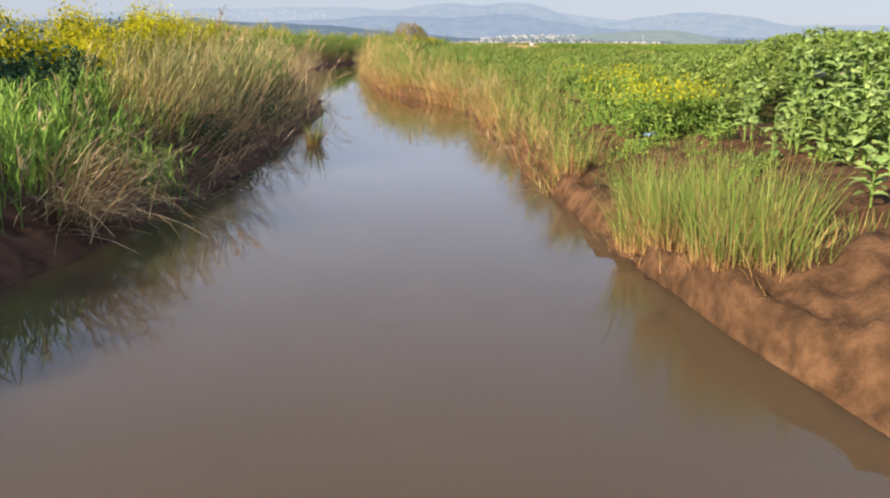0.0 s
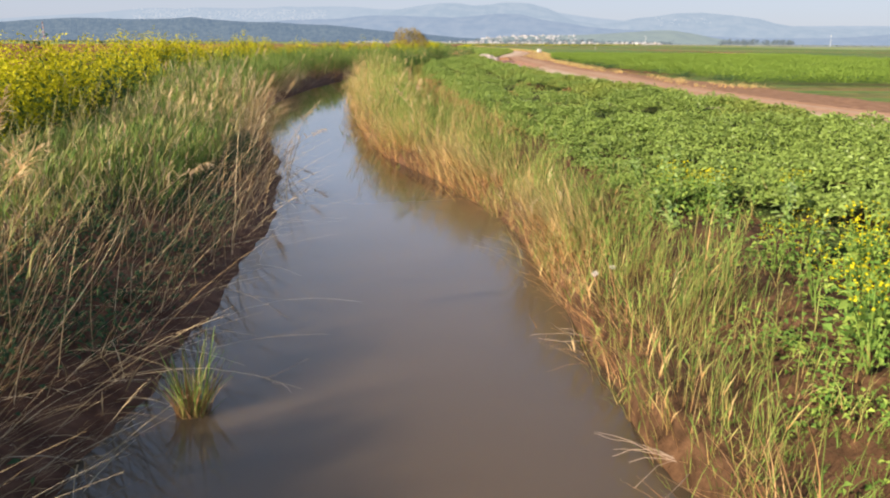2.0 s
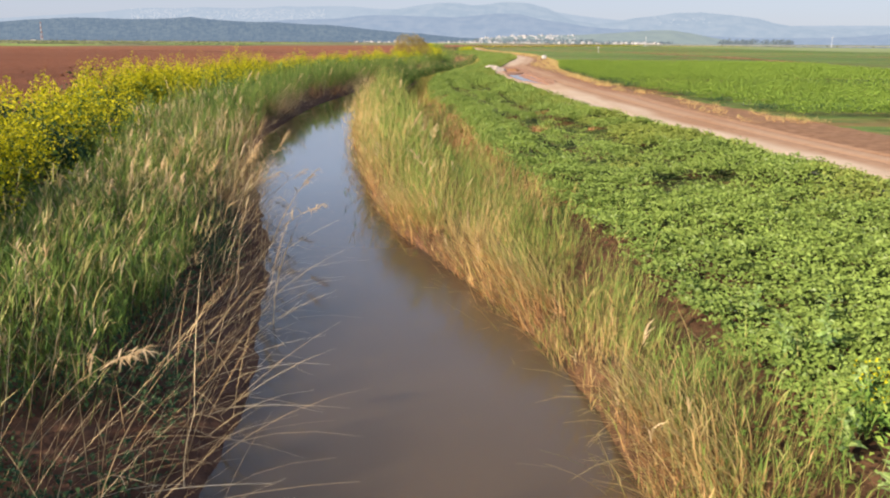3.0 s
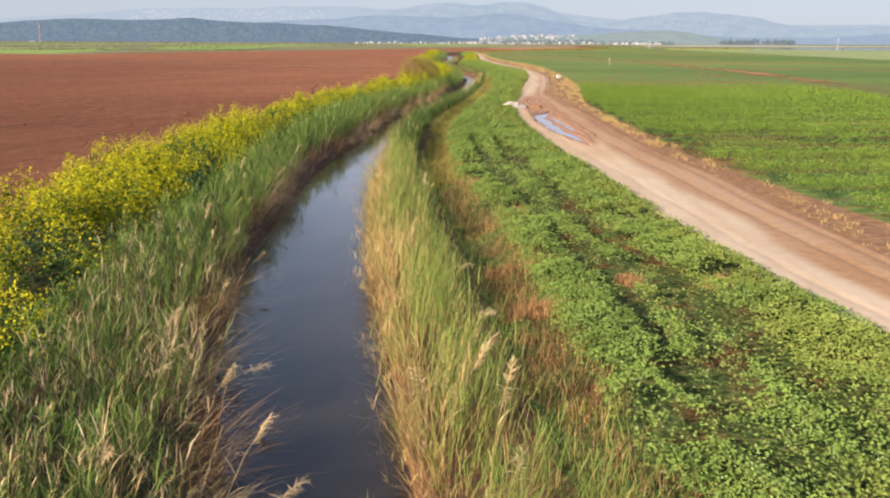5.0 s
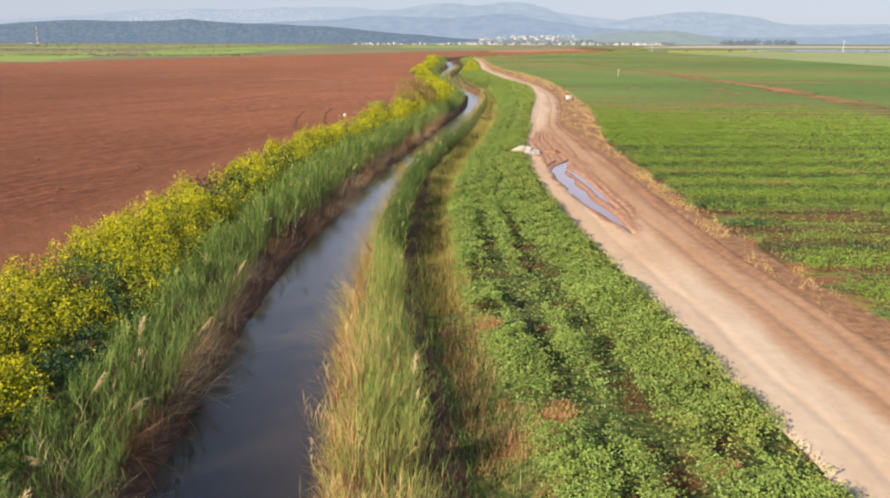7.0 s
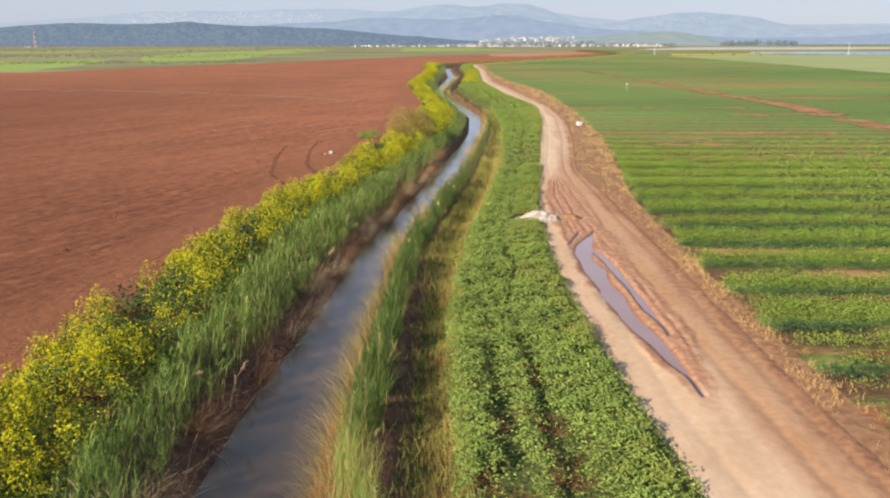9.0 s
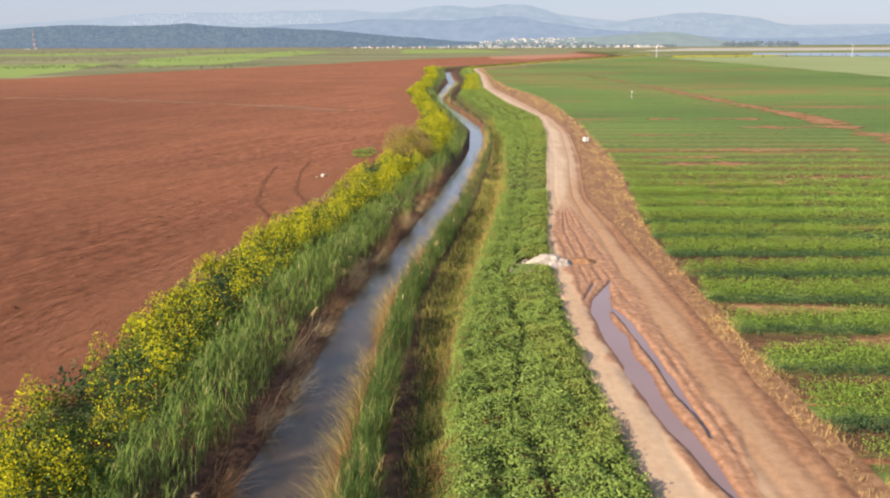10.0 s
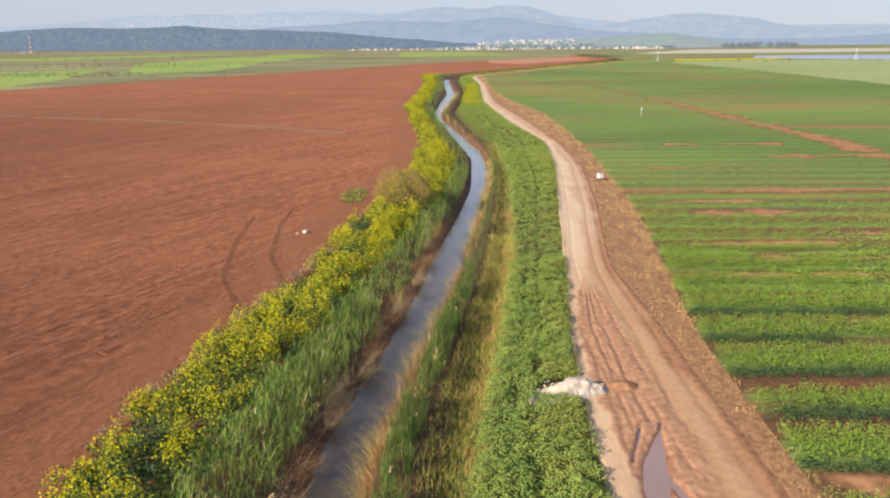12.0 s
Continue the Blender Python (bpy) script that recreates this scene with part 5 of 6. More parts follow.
sheet("field", "-500,480 -266,523 -226,577 -179,420 -164,343 -330,300", M_BRIGHT, 0.09, "bright green field at the far side of the plain")
sheet("field", "-266,740 -260,1390 -159,1204 -166,796 -137,517 -174,465", M_BRIGHT, 0.10, "bright green strip field on the plain")
sheet("field", "-620,900 -420,1500 -330,1450 -430,900", M_BRIGHT, 0.10, "bright green strip field on the plain")
sheet("field", "-60,1000 -90,1500 40,1500 90,1100", M_BRIGHT, 0.10, "bright green strip field on the plain")
sheet("field", "149,300 162,465 164,652 229,761 420,640 700,520 500,260", M_PALE, 0.07, "pale green field beside the crop land")
sheet("field", "150,700 165,900 320,1000 700,1050 1100,800 700,540 420,650 229,775", M_MEADOW, 0.06, "olive meadow at the edge of the plain")
sheet("field", "33,755 134,926 135,796 58,648 30,660", M_REDFAR, 0.11, "far red ploughed soil")
sheet("field", "230,1100 500,1700 900,1700 800,1200", M_GREYFAR, 0.11, "grey fallow land far off")
sheet("water", "328,917 600,900 700,790 350,693 273,772", water_material("reservoir_water", (0.20, 0.26, 0.32)), 0.14, "grey-blue reservoir far out on the plain", "water")
sheet("field", "202,771 323,800 264,720 178,690", M_FLOWER, 0.15, "far stripe of yellow bloom")


def lane(name, pts, width, mat, z, label, torn=0.25):
    """A worn line over the soil that fades out raggedly at both sides."""
    p = np.array([[float(v) for v in q.split(",")] for q in pts.split()])
    t = np.linspace(0, len(p) - 1, 90 * len(p))
    c = np.stack([np.interp(t, np.arange(len(p)), p[:, k]) for k in (0, 1)], -1)
    for _ in range(80):
        c[1:-1] = (c[:-2] + c[1:-1] * 2 + c[2:]) / 4
    d = np.gradient(c, axis=0)
    nrm = np.stack([-d[:, 1], d[:, 0]], -1) / np.linalg.norm(d, axis=1, keepdims=True)
    w = width * np.clip(0.5 + torn * wobble(c[:, 0], c[:, 1], 5), 0.0, 1.0)[:, None]
    across = np.array([-1.6, -0.8, 0, 0.8, 1.6])
    q = c[:, None, :] + nrm[:, None, :] * w[:, None, :] * across[None, :, None]
    v = np.concatenate([q, (ground_z(q[..., 0], q[..., 1]) + z)[..., None]], -1)
    ob = mesh_object(name, v, grid_faces(*v.shape[:2]), mat)
    ends = smooth(0, 0.12, t / t[-1]) * (1 - smooth(0.88, 1.0, t / t[-1]))
    float_attr(ob, "cover", np.array([0, 0.8, 1, 0.8, 0])[None] * (0.25 + 0.75 * ends)[:, None])
    return tagged(ob, label, "track", kind="structure")


def ragged(m, size, cover=1.0):
    """Lets the ground below show through at a lane's frayed edges."""
    gone = m.node("ShaderNodeBsdfTransparent")
    keep = m.span(m.math('ADD', m.math('MULTIPLY', m.attr("cover"), 0.55), m.math('MULTIPLY', m.noise(size, 6), 1.0)), 0.66, 0.98, 0.0, cover)
    ms = m.node("ShaderNodeMixShader")
    m.link(keep, ms.inputs[0])
    m.link(gone.outputs[0], ms.inputs[1])
    m.link(m.b.outputs[0], ms.inputs[2])
    m.link(ms.outputs[0], m.t.nodes["Material Output"].inputs[0])
    return m.m


M_TRACK = ragged(soil_material("worn_track_soil", (0.25, 0.132, 0.076), (0.325, 0.178, 0.108), (0.38, 0.225, 0.145), 0.8), 0.5, 0.55)
M_SCAR = ragged(soil_material("bare_field_soil", (0.20, 0.105, 0.052), (0.29, 0.155, 0.078), (0.36, 0.20, 0.105), 0.6), 0.45, 0.85)
M_RUT_SHADE = ragged(soil_material("rut_and_shade_soil", (0.13, 0.056, 0.03), (0.17, 0.074, 0.039), (0.21, 0.094, 0.05), 1.0), 1.2, 0.6)
lane("field_track", "-200,262 -98,227 -63,216 -33,200 -13.5,185", 3.6, M_TRACK, 0.03, "pale worn path across the ploughed field", 0.6)
lane("field_track", "54,120 56,156 58,174 57,195 56,216 55.5,246 53.5,278 48.6,370", 2.6, M_SCAR, 0.06, "bare red wheel track through the green field", 1.3)
lane("wheel_track", "-12.0,99 -14.9,105.5 -16.6,115 -17.6,126", 0.34, M_RUT_SHADE, 0.03, "dark wheel mark in the ploughed soil", 0.2)
lane("wheel_track", "-10.6,104 -13.0,111 -14.4,121 -14.6,128", 0.30, M_RUT_SHADE, 0.03, "dark wheel mark in the ploughed soil", 0.2)
# Dark soil on near rows; at 88.6 it paints the shade in a trench.
for yy, a, b, w in BARE_ROWS:
    lane("bare_row", f"{a},{yy} {a * 0.5 + b * 0.5},{yy + 0.1} {b},{yy + 0.2}", w * 1.25, (M_SCAR if 75 < yy < 82 else M_RUT_SHADE) if yy < 90 else M_SCAR, 0.04, "bare strip of red soil between crop rows", 0.5)

# ---- far woods, houses, masts ----
trees, hazy_trees = Tufts(), Tufts()


def wood(n, x0, x1, y0, y1, size, z=0.0, far=False):
    cx, cy = RNG.uniform(x0, x1, n), RNG.uniform(y0, y1, n)
    s = RNG.uniform(0.6, 1.3, n) * size
    for k in range(26):
        a, r, hgt = RNG.uniform(0, 6.28, n), np.sqrt(RNG.uniform(0, 1, n)), RNG.uniform(0.15, 1, n)
        r = r * np.sin(np.pi * np.clip(hgt, 0.1, 0.95)) * 0.55
        (hazy_trees if far else trees).leaves(np.stack([cx + np.cos(a) * r * s, cy + np.sin(a) * r * s, z + hgt * s], -1), s * 0.35, RNG.uniform(0, 6.28, n), RNG.normal(0.2, 0.5, n))


wood(260, -20, 560, 1985, 2170, 6, far=True)
wood(110, 60, 420, 2240, 2300, 6, 6.0, far=True)
wood(80, 690, 890, 2080, 2140, 11, far=True)
wood(700, -250, -110, 440, 510, 0.6)
wood(600, -420, -150, 600, 760, 0.8)
wood(420, -700, -100, 900, 1500, 1.4)
wood(70, -1000, 100, 1600, 2200, 4, far=True)
wood(40, 180, 420, 660, 760, 1.4)
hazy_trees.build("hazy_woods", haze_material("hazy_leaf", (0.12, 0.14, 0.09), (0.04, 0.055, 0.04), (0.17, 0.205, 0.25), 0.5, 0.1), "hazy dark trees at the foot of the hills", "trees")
trees.build("far_woods", M_TREES, "dark hedges and scattered trees across the far plain", "trees")


def box_mesh(bm, sx, sy, sz, at=(0, 0, 0), bevel=0.0):
    r = bmesh.ops.create_cube(bm, size=1, matrix=Matrix.Translation(at) @ Matrix.Diagonal((sx, sy, sz, 1)))
    if bevel:
        bmesh.ops.bevel(bm, geom=list({e for v in r["verts"] for e in v.link_edges}), offset=bevel, segments=2, affect='EDGES')


def gable(bm, sx, sy, h, z):
    v = [bm.verts.new(p) for p in ((-sx, -sy, z), (sx, -sy, z), (sx, sy, z), (-sx, sy, z), (-sx, 0, z + h), (sx, 0, z + h))]
    for f in ((0, 1, 5, 4), (2, 3, 4, 5), (1, 2, 5), (3, 0, 4), (3, 2, 1, 0)):
        bm.faces.new([v[k] for k in f])


def house(w, d, h, roof):
    top = new("house")
    bm = bmesh.new()
    box_mesh(bm, w, d, h, (0, 0, h / 2))
    part("wall", bm, M_WALL, top)
    bm = bmesh.new()
    gable(bm, w / 2 + 0.4, d / 2 + 0.4, h * 0.35, h + 0.01)
    part("roof", bm, roof, top)
    for k in range(3):
        bm = bmesh.new()
        box_mesh(bm, w * 0.12, 0.2, h * 0.3, (w * (k - 1) * 0.3, -d / 2 - 0.08, h * 0.55))
        part("window", bm, M_DARKSTEEL, top)
    return tagged(top, "white rendered house at the foot of the hills", "house", "far houses")


protos = [house(11, 9, 5.5, M_ROOF), house(17, 10, 4.5, M_SHEET), house(9, 8, 7, M_SHEET), house(24, 12, 5, M_SHEET)]
hr = random.Random(4)
spots = []
for k in range(110):
    spots.append((hr.uniform(40, 520), hr.uniform(1990, 2060)))
for k in range(110):
    spots.append((hr.uniform(80, 420), hr.uniform(2320, 2480)))
for k in range(40):
    spots.append((hr.uniform(-260, 120), hr.uniform(2000, 2150)))
for k in range(8):
    spots.append((hr.uniform(-1330, -1050), hr.uniform(1990, 2060)))
FOOT = np.array([[-30, 2], [20, 4], [60, 9], [110, 11], [160, 10], [210, 8], [250, 10], [290, 13]])
for k, (hx, hy) in enumerate(spots):
    lift = np.interp(hx / hy * 1000, FOOT[:, 0], FOOT[:, 1]) / 1000 * 2500 * float(smooth(0, 1, (hy - 2200) / 300)) - 2.5 if hy > 2200 else 0.0
    m = pose(hx, hy, max(lift, 0.0), 0, 0, hr.uniform(-35, 35)) @ Matrix.Scale(hr.uniform(0.5, 0.85), 4)
    if k < len(protos):
        protos[k].matrix_basis = m
    else:
        copy_thing(protos[hr.choice((0, 0, 1, 2, 2, 3))], m)

specks = Tufts()
for n, a0, a1, d0, d1, e0, e1 in ((620, -400, -160, 4290, 4600, 26, 38), (40, 60, 160, 3540, 3800, 12, 20), (22, 250, 330, 3560, 3900, 22, 31), (30, 500, 560, 3560, 3700, 6, 8)):
    a, d = RNG.uniform(a0, a1, n) / 1000, RNG.uniform(d0, d1, n)
    e = RNG.uniform(e0, e1, n) / 1000
    c = np.stack([a * (d0 - 40), np.full(n, d0 - 40.0), e * d0], -1)
    w, hh = RNG.uniform(3, 9, n), RNG.uniform(1.5, 3.5, n)
    v = np.stack([c + np.stack([sx * w, 0 * w, sz * hh], -1) * 0.5 for sx, sz in ((-1, -1), (1, -1), (1, 1), (-1, 1))], 1)
    specks.add(v, np.arange(n * 4).reshape(n, 1, 4), 1.0)
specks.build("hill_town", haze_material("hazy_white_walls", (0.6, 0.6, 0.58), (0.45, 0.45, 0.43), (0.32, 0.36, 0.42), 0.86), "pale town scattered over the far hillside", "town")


def beam(bm, a, b, r, sides=6, r2=None):
    a, b = Vector(a), Vector(b)
    d = b - a
    m = Matrix.Translation((a + b) / 2) @ d.to_track_quat("Z", "Y").to_matrix().to_4x4()
    bmesh.ops.create_cone(bm, cap_ends=True, segments=sides, radius1=r, radius2=r if r2 is None else r2, depth=d.length, matrix=m)


def mast(x, y, h):
    top = new("lattice_mast")
    secs = 8
    for k in range(secs):
        bm = bmesh.new()
        z0, z1 = h * k / secs, h * (k + 1) / secs
        w0, w1 = 2.2 * (1 - 0.75 * k / secs), 2.2 * (1 - 0.75 * (k + 1) / secs)
        cs = ((-1, -1), (1, -1), (1, 1), (-1, 1))
        for i, (a, b) in enumerate(cs):
            c, d = cs[(i + 1) % 4]
            beam(bm, (a * w0, b * w0, z0), (a * w1, b * w1, z1), 0.28)
            beam(bm, (a * w0, b * w0, z0), (c * w1, d * w1, z1), 0.16)
            beam(bm, (c * w0, d * w0, z0), (a * w1, b * w1, z1), 0.16)
        part("section", bm, M_MAST_RED if k % 2 else M_MAST_WHITE, top)
    top.location = (x, y, 0)
    return tagged(top, "tall red and white lattice mast beyond the fields", "mast")


mast(-1000, 1950, 44)


def marker(x, y, h, label):
    top = new("marker_post")
    bm = bmesh.new()
    beam(bm, (0, 0, -0.1), (0, 0, h - 0.3), 0.035, 10)
    part("post", bm, M_WHITE, top)
    bm = bmesh.new()
    bmesh.ops.create_uvsphere(bm, u_segments=14, v_segments=8, radius=0.15, matrix=Matrix.Translation((0, 0, h - 0.2)) @ Matrix.Diagonal((1, 1, 1.15, 1)))
    part("head", bm, M_WHITE, top, "round white marker head")
    top.location = (x, y, 0)
    return tagged(top, label, "post")


marker(39.2, 218, 1.8, "white post with a round head standing in the green field")
marker(35, 428, 2.0, "far white post with a round head in the crop")


def utility_pole(x, y, h):
    top = new("utility_pole")
    bm = bmesh.new()
    beam(bm, (0, 0, 0), (0, 0, h), 0.22, 8, 0.14)
    part("pole", bm, M_MAST_WHITE, top)
    bm = bmesh.new()
    box_mesh(bm, 2.2, 0.18, 0.18, (0, 0, h - 0.6))
    part("crossarm", bm, M_MAST_WHITE, top)
    top.location = (x, y, 0)
    return tagged(top, "pale utility pole far out on the plain", "pole")


utility_pole(322, 690, 9.5)
utility_pole(165, 690, 8)

# ---- the tank by the track ----


def tank(x, y):
    top = new("water_tank")
    bm = bmesh.new()
    box_mesh(bm, 0.95, 0.95, 0.85, (0, 0, 0.75), 0.09)
    body = part("body", bm, M_WHITE, top, "white plastic tank body")
    bm = bmesh.new()
    bmesh.ops.create_cone(bm, cap_ends=True, segments=16, radius1=0.2, radius2=0.18, depth=0.1, matrix=Matrix.Translation((0, 0, 1.22)))
    part("lid", bm, M_DARKSTEEL, body, "dark screw lid")
    for sx, sy in ((-1, -1), (1, -1), (1, 1), (-1, 1)):
        bm = bmesh.new()
        beam(bm, (sx * 0.42, sy * 0.42, 0), (sx * 0.42, sy * 0.42, 0.33), 0.05, 8)
        part("leg", bm, M_DARKSTEEL, top)
    bm = bmesh.new()
    beam(bm, (-0.5, 0, 0.42), (-1.6, 0.1, 0.06), 0.04, 8)
    part("pipe", bm, M_DARKSTEEL, top, "black outlet pipe")
    top.location, top.rotation_euler, top.scale = (x, y, 0.0), (0, 0, 0.3), (0.62, 0.62, 0.62)
    return tagged(top, "white plastic tank on dark legs beside the track", "tank")


tank(16.5, 142.0)

# ---- stones ----


def stone_mesh(name, seed, size, flat=0.7):
    bm = bmesh.new()
    bmesh.ops.create_icosphere(bm, subdivisions=2, radius=size)
    for v in bm.verts:
        k = 1 + 0.30 * noise.noise(v.co / size * 1.1 + Vector((seed * 7.1, seed * 3.3, 0))) + 0.12 * noise.noise(v.co / size * 3 + Vector((seed, 0, 9)))
        v.co = Vector((v.co.x * k, v.co.y * k * 0.85, v.co.z * k * flat))
    me = bpy.data.meshes.new(name)
    bm.to_mesh(me)
    bm.free()
    me.materials.append(M_STONE)
    return me


rs = random.Random(11)
STONES = [stone_mesh("stone", k, 0.10) for k in range(5)]


def rubble_heap(x, y):
    """Tipped pale rubble: one lumpy mound, loose stones at its rim, a tail of red earth."""
    top = new("rubble_heap")

    def height(px, py):
        r = np.sqrt((px / 1.25) ** 2 + ((py - 0.12 * px) / 0.72) ** 2) + 0.20 * wobble(px + 4, py, 1.1)
        return 0.50 * (1 - smooth(0.1, 0.95, r)) - 0.10 - 0.5 * smooth(0.95, 1.25, r), r
    u = np.linspace(-1, 1, 60)
    gx, gy = np.meshgrid(u * 1.7, u * 1.15, indexing="ij")
    z, r = height(gx, gy)
    z = z + (0.06 * np.abs(wobble(gx, gy, 0.6)) + 0.015 * wobble(gx + 9, gy, 0.22)) * (1 - smooth(0.75, 1.0, r))
    mesh_object("mound", np.stack([gx, gy, z], -1), grid_faces(60, 60), M_STONE, top, False)
    gx, gy = np.meshgrid(u[::2] * 0.9, u[::2] * 0.5, indexing="ij")
    r = np.sqrt((gx / 0.85) ** 2 + (gy / 0.45) ** 2) + 0.2 * wobble(gx, gy + 7, 0.8)
    z = 0.24 * (1 - smooth(0.2, 0.95, r)) + 0.03 * wobble(gx, gy, 0.3) - 0.06 - 0.3 * smooth(0.95, 1.2, r)
    spill = mesh_object("earth_spill", np.stack([gx + 1.45, gy + 0.1, z], -1), grid_faces(30, 30), M_VERGE, top, True)
    tagged(spill, "red-brown earth spilled beside the rubble")
    for k in range(46):
        a, q = rs.uniform(0, 6.28), rs.uniform(0.5, 1.2)
        px, py = math.cos(a) * q * 1.25, math.sin(a) * q * 0.72
        h = float(height(np.float64(px), np.float64(py))[0])
        st = new("stone", rs.choice(STONES))
        st.parent = top
        st.matrix_basis = Matrix.Translation((px, py, max(h, -0.08) + 0.03)) @ Euler((rs.uniform(0, 6), rs.uniform(0, 6), rs.uniform(0, 6))).to_matrix().to_4x4() @ Matrix.Scale(rs.uniform(0.2, 0.6), 4)
    top.location = (x, y, 0.04)
    top.rotation_euler = (0, 0, 0.1)
    top.scale = (1.45, 1.5, 1.25)
    return tagged(top, "tipped heap of pale limestone rubble at the track edge", "rubble heap")


rubble_heap(5.35, 88.5)


def boulder(x, y, size, label):
    ob = new("boulder", stone_mesh("boulder", size * 13, size, 0.75))
    ob.location = (x, y, float(ground_z(x, y)) + size * 0.35)
    ob.rotation_euler = (0.1, 0.1, size * 5)
    return tagged(ob, label, "stone")


boulder(-11.7, 117.8, 0.29, "pale boulder lying on the ploughed red soil")
boulder(-12.3, 117.5, 0.10, "small pale stone beside the boulder on red soil")
boulder(8.1, 76.0, 0.13, "pale stone in the mud between the ruts")
boulder(9.2, 88.5, 0.10, "pale stone on the muddy track")
boulder(9.0, 97.0, 0.12, "pale stone on the muddy track edge")
boulder(4.9, 87.6, 0.18, "pale stone fallen from the rubble heap")
for k in range(34):
    bx, by = rs.uniform(-60, -17), rs.uniform(62, 150)
    ob = new("clod", stone_mesh("clod", k * 0.7, rs.uniform(0.10, 0.22), 0.6) if k < 4 else bpy.data.meshes[["clod", "clod.001", "clod.002", "clod.003"][k % 4]])
    ob.location = (bx, by, float(ground_z(bx, by)) + 0.03)
    ob.rotation_euler = (0, 0, rs.uniform(0, 6))
    tagged(ob, "clod of red earth on the ploughed field", "clod", "clods on the field")
for k in range(4):
    me = bpy.data.meshes[["clod", "clod.001", "clod.002", "clod.003"][k]]
    me.materials.clear()
    me.materials.append(M_RED)

# ---- shrubs and single plants ----


def bush(x, y, wide, tall):
    """A dry rounded shrub: short trunk, spreading limbs, thin crown."""
    top = new("bush")
    bm = bmesh.new()
    beam(bm, (0, 0, -0.1), (0.1, 0, tall * 0.3), 0.16, 10, 0.11)
    part("trunk", bm, M_BARK, top)
    br = random.Random(3)
    tips = []
    for k in range(14):
        a = k * 2.4 + br.uniform(-0.3, 0.3)
        tip = Vector((math.cos(a) * wide * br.uniform(0.2, 0.42), math.sin(a) * wide * br.uniform(0.2, 0.42), tall * br.uniform(0.5, 0.88)))
        elbow = tip * 0.5 + Vector((0, 0, tall * 0.12))
        bm = bmesh.new()
        beam(bm, (0.05, 0, tall * 0.15), elbow, 0.07, 7, 0.045)
        beam(bm, elbow, tip, 0.045, 6, 0.012)
        for j in range(4):
            q = elbow.lerp(tip, br.uniform(0.2, 1))
            beam(bm, q, q + Vector((br.uniform(-0.6, 0.6), br.uniform(-0.6, 0.6), br.uniform(0.1, 0.7))), 0.02, 5, 0.006)
        part("limb", bm, M_BARK, top)
        tips.append(tip)
    t = Tufts()
    n = 20000
    a, cz = RNG.uniform(0, 6.28, n), RNG.uniform(-0.75, 1, n)
    r = RNG.uniform(0.55, 1.0, n) ** 0.5
    p = np.stack([np.cos(a) * np.sqrt(1 - cz ** 2) * r, np.sin(a) * np.sqrt(1 - cz ** 2) * r, cz * r], -1)
    lump = 1 + 0.22 * wobble(p[:, 0] * 3 + p[:, 2] * 2, p[:, 1] * 3, 2.0)
    p = p * lump[:, None] * np.array([wide / 2, wide / 2 * 0.9, tall * 0.52]) + np.array([0, 0, tall * 0.5])
    keep = (p[:, 2] > 0.1) & (wobble(p[:, 0] * 2 + p[:, 2], p[:, 1] * 2 - p[:, 2], 1.6) > -0.45)
    p = p[keep]
    t.leaves(p, RNG.uniform(0.08, 0.17, len(p)), RNG.uniform(0, 6.28, len(p)), RNG.uniform(-0.2, 1.2, len(p)), aspect=0.4)
    t.build("crown", M_BUSH, "thin brownish crown of small leaves", parent=top)
    top.location = (x, y, float(ground_z(x, y)))
    return tagged(top, "dry brown rounded shrub at the edge of the mustard strip", "shrub")


bush(-4.3, 127.5, 5.6, 3.7)


def tuft_thing(x, y, z, n, h, spread, label, dry_share=0.4, w=0.012):
    """A single clump of grass with green blades over dry ones."""
    top = new("grass_tuft")
    for name, mat, m, k in (("foliage", M_GRASS, int(n * (1 - dry_share)), 1.0), ("dry_foliage", M_RUST, int(n * dry_share), 0.7)):
        t = Tufts()
        a, r = RNG.uniform(0, 6.28, m), spread * np.sqrt(RNG.uniform(0, 1, m))
        t.ribbons(np.stack([np.cos(a) * r, np.sin(a) * r, 0 * a - 0.05], -1), RNG.uniform(0.35, 1.05, m) * h * k, a + RNG.normal(0, 0.8, m), np.abs(RNG.normal(0.05, 0.26, m)), RNG.uniform(0, 1.0, m), w * RNG.uniform(0.6, 1.3, m), 3)
        t.build(name, mat, parent=top)
    top.location = (x, y, z)
    return tagged(top, label, "grass tuft")


tuft_thing(0.22, 13.74, WATER_Z, 170, 0.72, 0.12, "small clump of green and tan grass standing in the water", 0.5)
for gx, gy, n, h, s in ((4.62, 5.0, 420, 0.66, 0.24), (4.95, 4.75, 300, 0.52, 0.24), (5.0, 5.25, 420, 0.74, 0.28), (4.5, 5.7, 460, 0.78, 0.26), (4.8, 5.75, 480, 0.84, 0.3), (4.4, 6.35, 360, 0.72, 0.24), (4.7, 6.4, 320, 0.62, 0.28), (5.15, 5.9, 160, 0.5, 0.24), (5.4, 4.9, 60, 0.32, 0.2), (4.75, 9.4, 120, 0.42, 0.3), (4.5, 6.75, 260, 0.76, 0.2), (4.15, 9.0, 160, 0.5, 0.2), (4.3, 9.5, 220, 0.62, 0.25)):
    gx -= 0.07
    tuft_thing(gx, gy, float(ground_z(gx, gy)), n, h, s, "dense clump of fresh green grass on the bare bank", 0.30, 0.0065)


